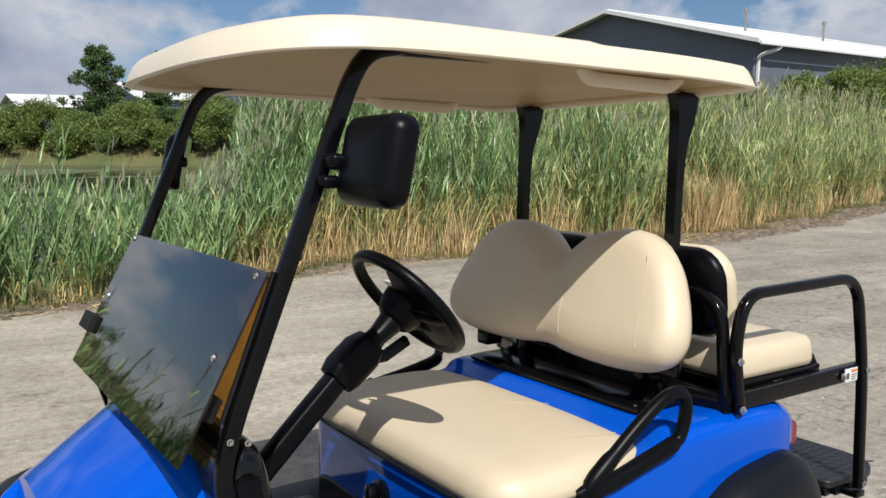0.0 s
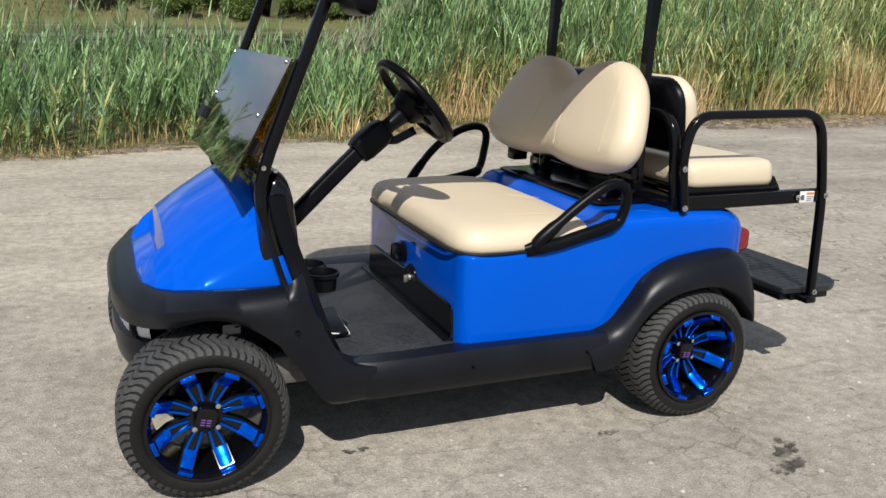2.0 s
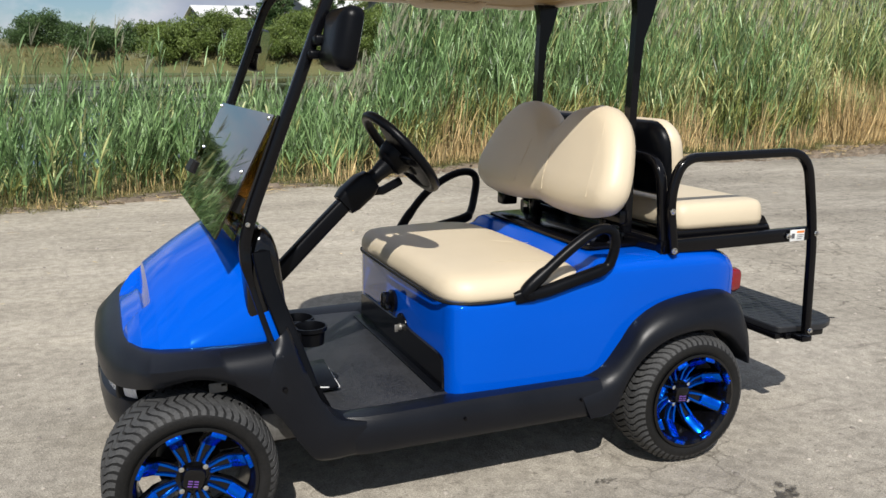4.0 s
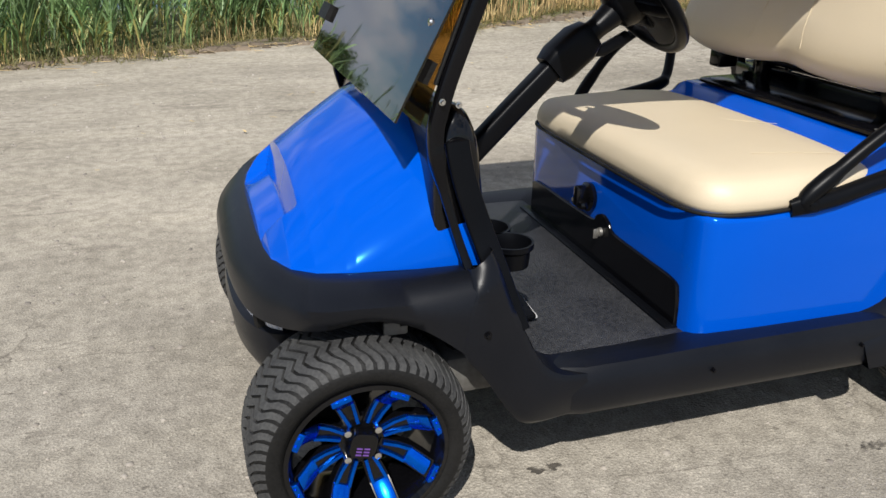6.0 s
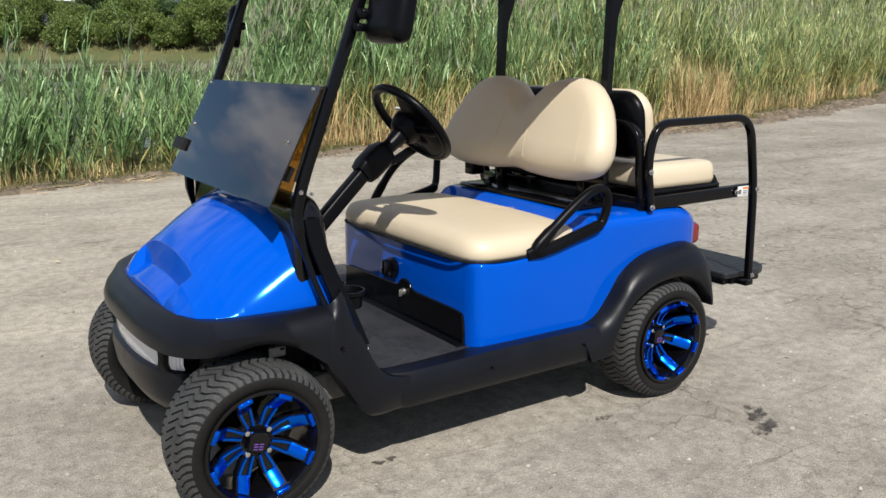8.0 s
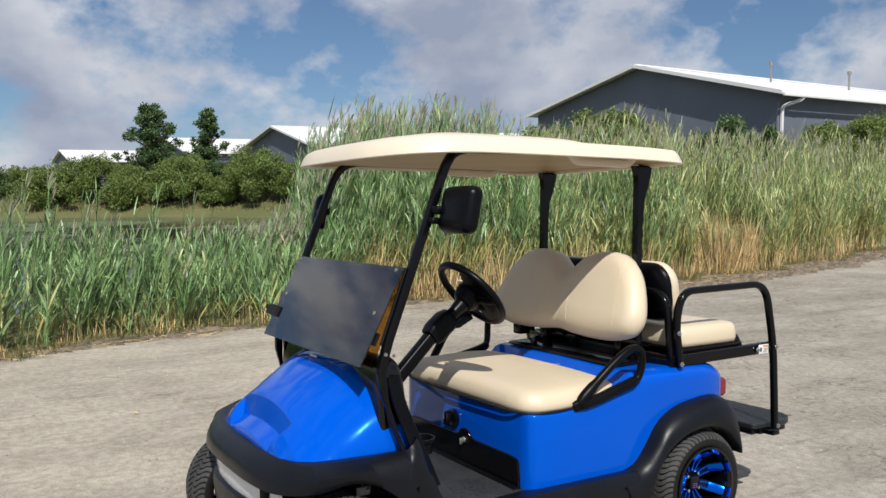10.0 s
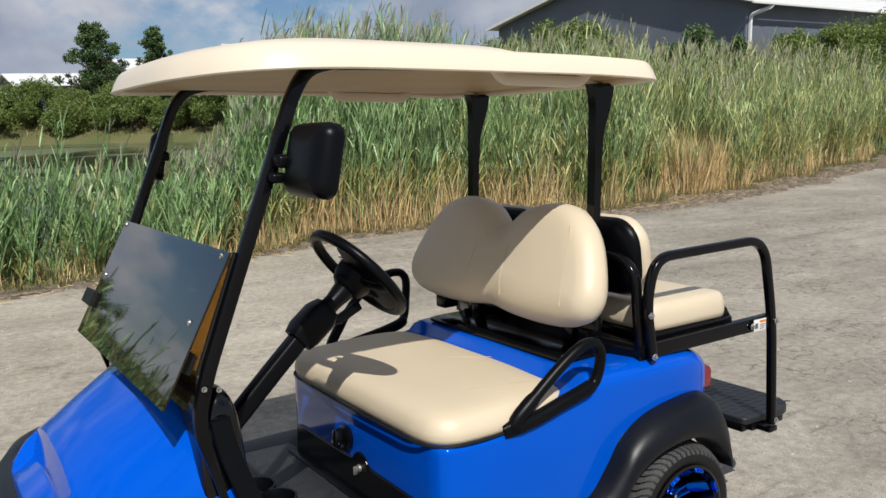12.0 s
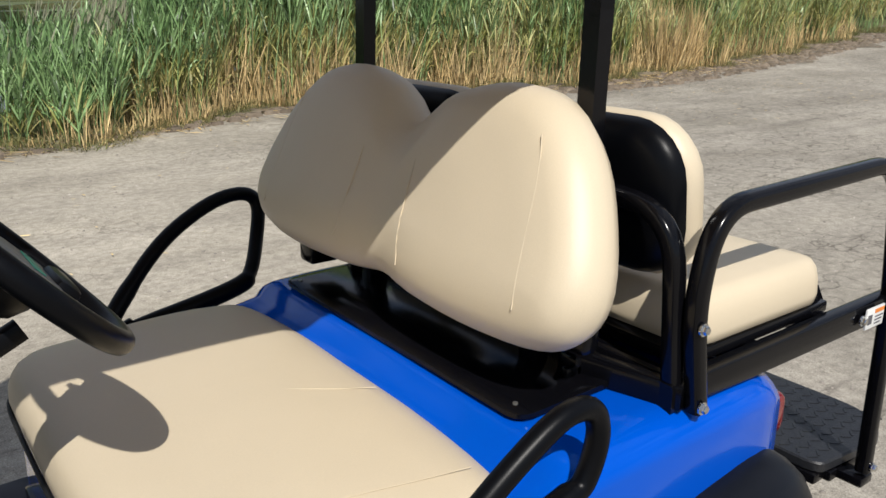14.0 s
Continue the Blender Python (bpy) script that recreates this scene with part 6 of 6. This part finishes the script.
# the colour of lining, panel and ribs holds the shade under the roof
part("roof_lining", roof_lining(), shaded_tan_plastic, cart, "ribbed underside of the roof, tan darkened as painted shade", sharp=50)
part("roof_panel", loft([[(x, y, z) for x, y in rounded(w, l, 0.10, 4)] for w, l, z in ((0.40, 0.80, 0.02), (0.40, 0.80, 0.008), (0.34, 0.66, -0.012), (0.30, 0.60, -0.014))]), shaded_tan_plastic, cart, "raised panel under the roof's rear, tan darkened as painted shade", m=pose(1.33, 0, 1.652))
both_sides("roof_rib", tube([(0.52, -0.30, 1.656), (0.80, -0.33, 1.660), (1.16, -0.33, 1.660)], rounded(0.05, 0.022, 0.008, 2), up=(0, 0, 1)), shaded_tan_plastic, "moulded rib, tan darkened as painted shade")
both_sides("roof_handle", tube(fillet([(1.02, -0.49, 1.640), (1.05, -0.485, 1.612), (1.33, -0.485, 1.608), (1.36, -0.49, 1.636)], 0.03, 4), rounded(0.035, 0.02, 0.008, 2), up=(0, 1, 0)), cream_plastic, "cream roof grab handle")
both_sides("roof_frame", tube([(0.56, -0.455, 1.650), (0.80, -0.45, 1.655)], rounded(0.05, 0.02, 0.004, 2)), black_paint)

# steering
HUB, AXIS = Vector((0.731, -0.217, 1.080)), Vector((0.750, 0, 0.661))
wheel_turn = Matrix.Translation(HUB) @ AXIS.to_track_quat("Z", "X").to_matrix().to_4x4()
rim_path = [(0.1575 * math.cos(2 * math.pi * k / 48), 0.1575 * math.sin(2 * math.pi * k / 48), 0) for k in range(48)]
steer = part("steering_wheel", tube(rim_path, circle(0.0155, 14), up=(0, 0, 1), loop=True), black_plastic, cart, "black steering wheel", m=wheel_turn)
hub_far = [(0.062 if not 20 < a < 250 else 0.088 if 180 < a < 222 else 0.147, radians(a)) for a in range(0, 360, 6)]
hub_line = [(r * math.cos(a), r * math.sin(a)) for r, a in hub_far]
part("hub_pad", joined(loft([[(x * s, y * s, z) for x, y in hub_line] for s, z in ((0.90, -0.013), (0.98, -0.010), (1.0, -0.006), (0.98, -0.002), (0.90, 0.0))]), box(-0.085, -0.05, -0.04, 0.04, -0.02, 0.018, 0.01)), black_plastic, steer, "black hub with clip")
part("hub_boss", loft([[(0.062 * s * math.cos(radians(a)), 0.056 * s * math.sin(radians(a)), z) for a in range(0, 360, 12)] for s, z in ((0.50, -0.066), (0.78, -0.054), (0.94, -0.034), (1.0, -0.012))]), black_plastic, steer, "rounded black boss behind the wheel")
part("score_card", box(-0.055, 0.045, -0.055, 0.055, 0.005, 0.008, 0.001), grey_ink, steer, "dark score card holder")
part("card_edge", joined(box(0.052, 0.062, -0.05, 0.02, 0.004, 0.012, 0.002)), white_plastic, steer, "white card edge")
part("card_stripe", box(0.030, 0.036, -0.045, 0.0, 0.0085, 0.0095, 0), orange_ink, steer)
part("card_mark", box(-0.035, -0.02, -0.04, 0.04, 0.0085, 0.0095, 0), green_ink, steer)
for a in (100, 240):
    c, s_ = math.cos(radians(a)), math.sin(radians(a))
    part("wheel_spoke", tube([(0.05 * c, 0.05 * s_, -0.018), (0.11 * c, 0.11 * s_, -0.012), (0.152 * c, 0.152 * s_, 0)], rounded(0.040, 0.016, 0.007, 2), up=(0, 0, 1)), black_plastic, steer)
part("steering_column", tube([(0.25, -0.222, 0.64), (0.46, -0.220, 0.845), (0.590, -0.218, 0.968)], rounded(0.050, 0.050, 0.012, 3), up=(0, 1, 0)), black_plastic, cart, "black plastic steering column")
part("column_shroud", tube([(0.535, -0.219, 0.916), (0.555, -0.218, 0.934), (0.605, -0.218, 0.976), (0.630, -0.218, 0.997)], rounded(0.086, 0.080, 0.018, 3), up=(0, 1, 0), scales=[0.85, 1.0, 1.0, 0.75]), black_plastic, cart, "black tilt column shroud")
part("column_neck", tube([(0.60, -0.218, 0.972), (0.650, -0.217, 1.010), (0.696, -0.217, 1.049)], circle(0.028, 14), scales=[1.0, 0.9, 1.25]), black_plastic, cart)
part("tilt_lever", tube([(0.60, -0.218, 0.955), (0.67, -0.210, 0.955), (0.735, -0.205, 0.985)], rounded(0.028, 0.024, 0.008, 2)), black_plastic, cart)


# ---- small things on the road ----
def stain(cx, cy, sx, sy, label, seed, turn=0.0):
    rng = random.Random(seed)
    p = [rng.random() * 6.28 for _ in range(4)]
    verts, n = [(cx, cy, 0.0045)], 64
    for k in range(n):
        a = 2 * math.pi * k / n
        r = 0.9 + 0.22 * math.sin(2 * a + p[0]) + 0.16 * math.sin(5 * a + p[1]) + 0.12 * math.sin(9 * a + p[2]) + 0.10 * rng.random()
        u, v = sx * r * math.cos(a), sy * r * math.sin(a)
        verts.append((cx + u * math.cos(turn) - v * math.sin(turn), cy + u * math.sin(turn) + v * math.cos(turn), 0.004))
    tagged(new("oil_stain", mesh("oil_stain", (verts, [(0, k + 1, (k + 1) % n + 1) for k in range(n)]), oil, None)), label, "stain", "stains on the gravel")


stain(1.80, -0.955, 0.092, 0.050, "dark damp oil stain on the gravel", 1, 0.9)
stain(1.73, -1.015, 0.058, 0.034, "dark damp oil blotch on the gravel", 7, 0.4)
stain(1.86, -0.90, 0.03, 0.02, "small dark oil spot on the gravel", 2)
stain(1.312, -0.633, 0.035, 0.022, "small brown spot on the gravel", 3)
stain(0.465, -0.477, 0.035, 0.02, "small brown spot on the gravel", 4)


def build_pebbles():
    rng = np.random.default_rng(9)
    n = 8500
    x = np.concatenate([rng.uniform(-4, 6, n), rng.uniform(6, 24, n // 3)])
    y = np.array([rng.uniform(-2.0, reed_line(v)) for v in x])
    size = 0.0025 + 0.0065 * rng.random(len(x)) ** 5
    verts, quads = [], []
    cube = np.array([(-1, -1, -0.6), (1, -1, -0.6), (1, 1, -0.6), (-1, 1, -0.6), (-0.6, -0.6, 0.6), (0.6, -0.6, 0.6), (0.6, 0.6, 0.6), (-0.6, 0.6, 0.6)], float)
    faces = np.array([(0, 1, 5, 4), (1, 2, 6, 5), (2, 3, 7, 6), (3, 0, 4, 7), (4, 5, 6, 7)])
    for k in range(len(x)):
        c = cube * (0.7 + 0.6 * rng.random((8, 3))) * size[k] * np.array([1.2, 1.0, 0.7])
        a = rng.uniform(0, 6.28)
        c = c @ np.array([[math.cos(a), -math.sin(a), 0], [math.sin(a), math.cos(a), 0], [0, 0, 1]])
        verts.append(c + (x[k], y[k], land(x[k], y[k]) + size[k] * 0.25))
        quads.append(faces + 8 * k)
    tagged(bulk("loose_gravel", np.concatenate(verts), np.concatenate(quads), pebble_stone), "loose grey stones scattered on the road", "gravel", kind="stuff")


build_pebbles()


def build_clods():
    rng = np.random.default_rng(21)
    n = 2400
    x = np.concatenate([rng.uniform(8.5, 24, n), rng.uniform(-5, 8, n // 4)])
    off = np.where(x > 8.5, 0.15 + 0.9 * rng.random(len(x)), 0.05 + 0.25 * rng.random(len(x)))
    y = np.array([reed_line(v) for v in x]) - off
    size = 0.011 + 0.065 * rng.random(len(x)) ** 4
    cube = np.array([(-1, -1, -0.6), (1, -1, -0.6), (1, 1, -0.6), (-1, 1, -0.6), (-0.55, -0.6, 0.6), (0.6, -0.5, 0.6), (0.5, 0.6, 0.6), (-0.6, 0.5, 0.6)], float)
    faces = np.array([(0, 1, 5, 4), (1, 2, 6, 5), (2, 3, 7, 6), (3, 0, 4, 7), (4, 5, 6, 7)])
    verts, quads = [], []
    for k in range(len(x)):
        verts.append(cube * (0.6 + 0.8 * rng.random((8, 3))) * size[k] * np.array([1.3, 1.1, 0.6]) + (x[k], y[k], land(x[k], y[k]) + size[k] * 0.2))
        quads.append(faces + 8 * k)
    tagged(bulk("earth_clods", np.concatenate(verts), np.concatenate(quads), clod_earth), "brown earth clods along the road edge", "soil", kind="stuff")


build_clods()
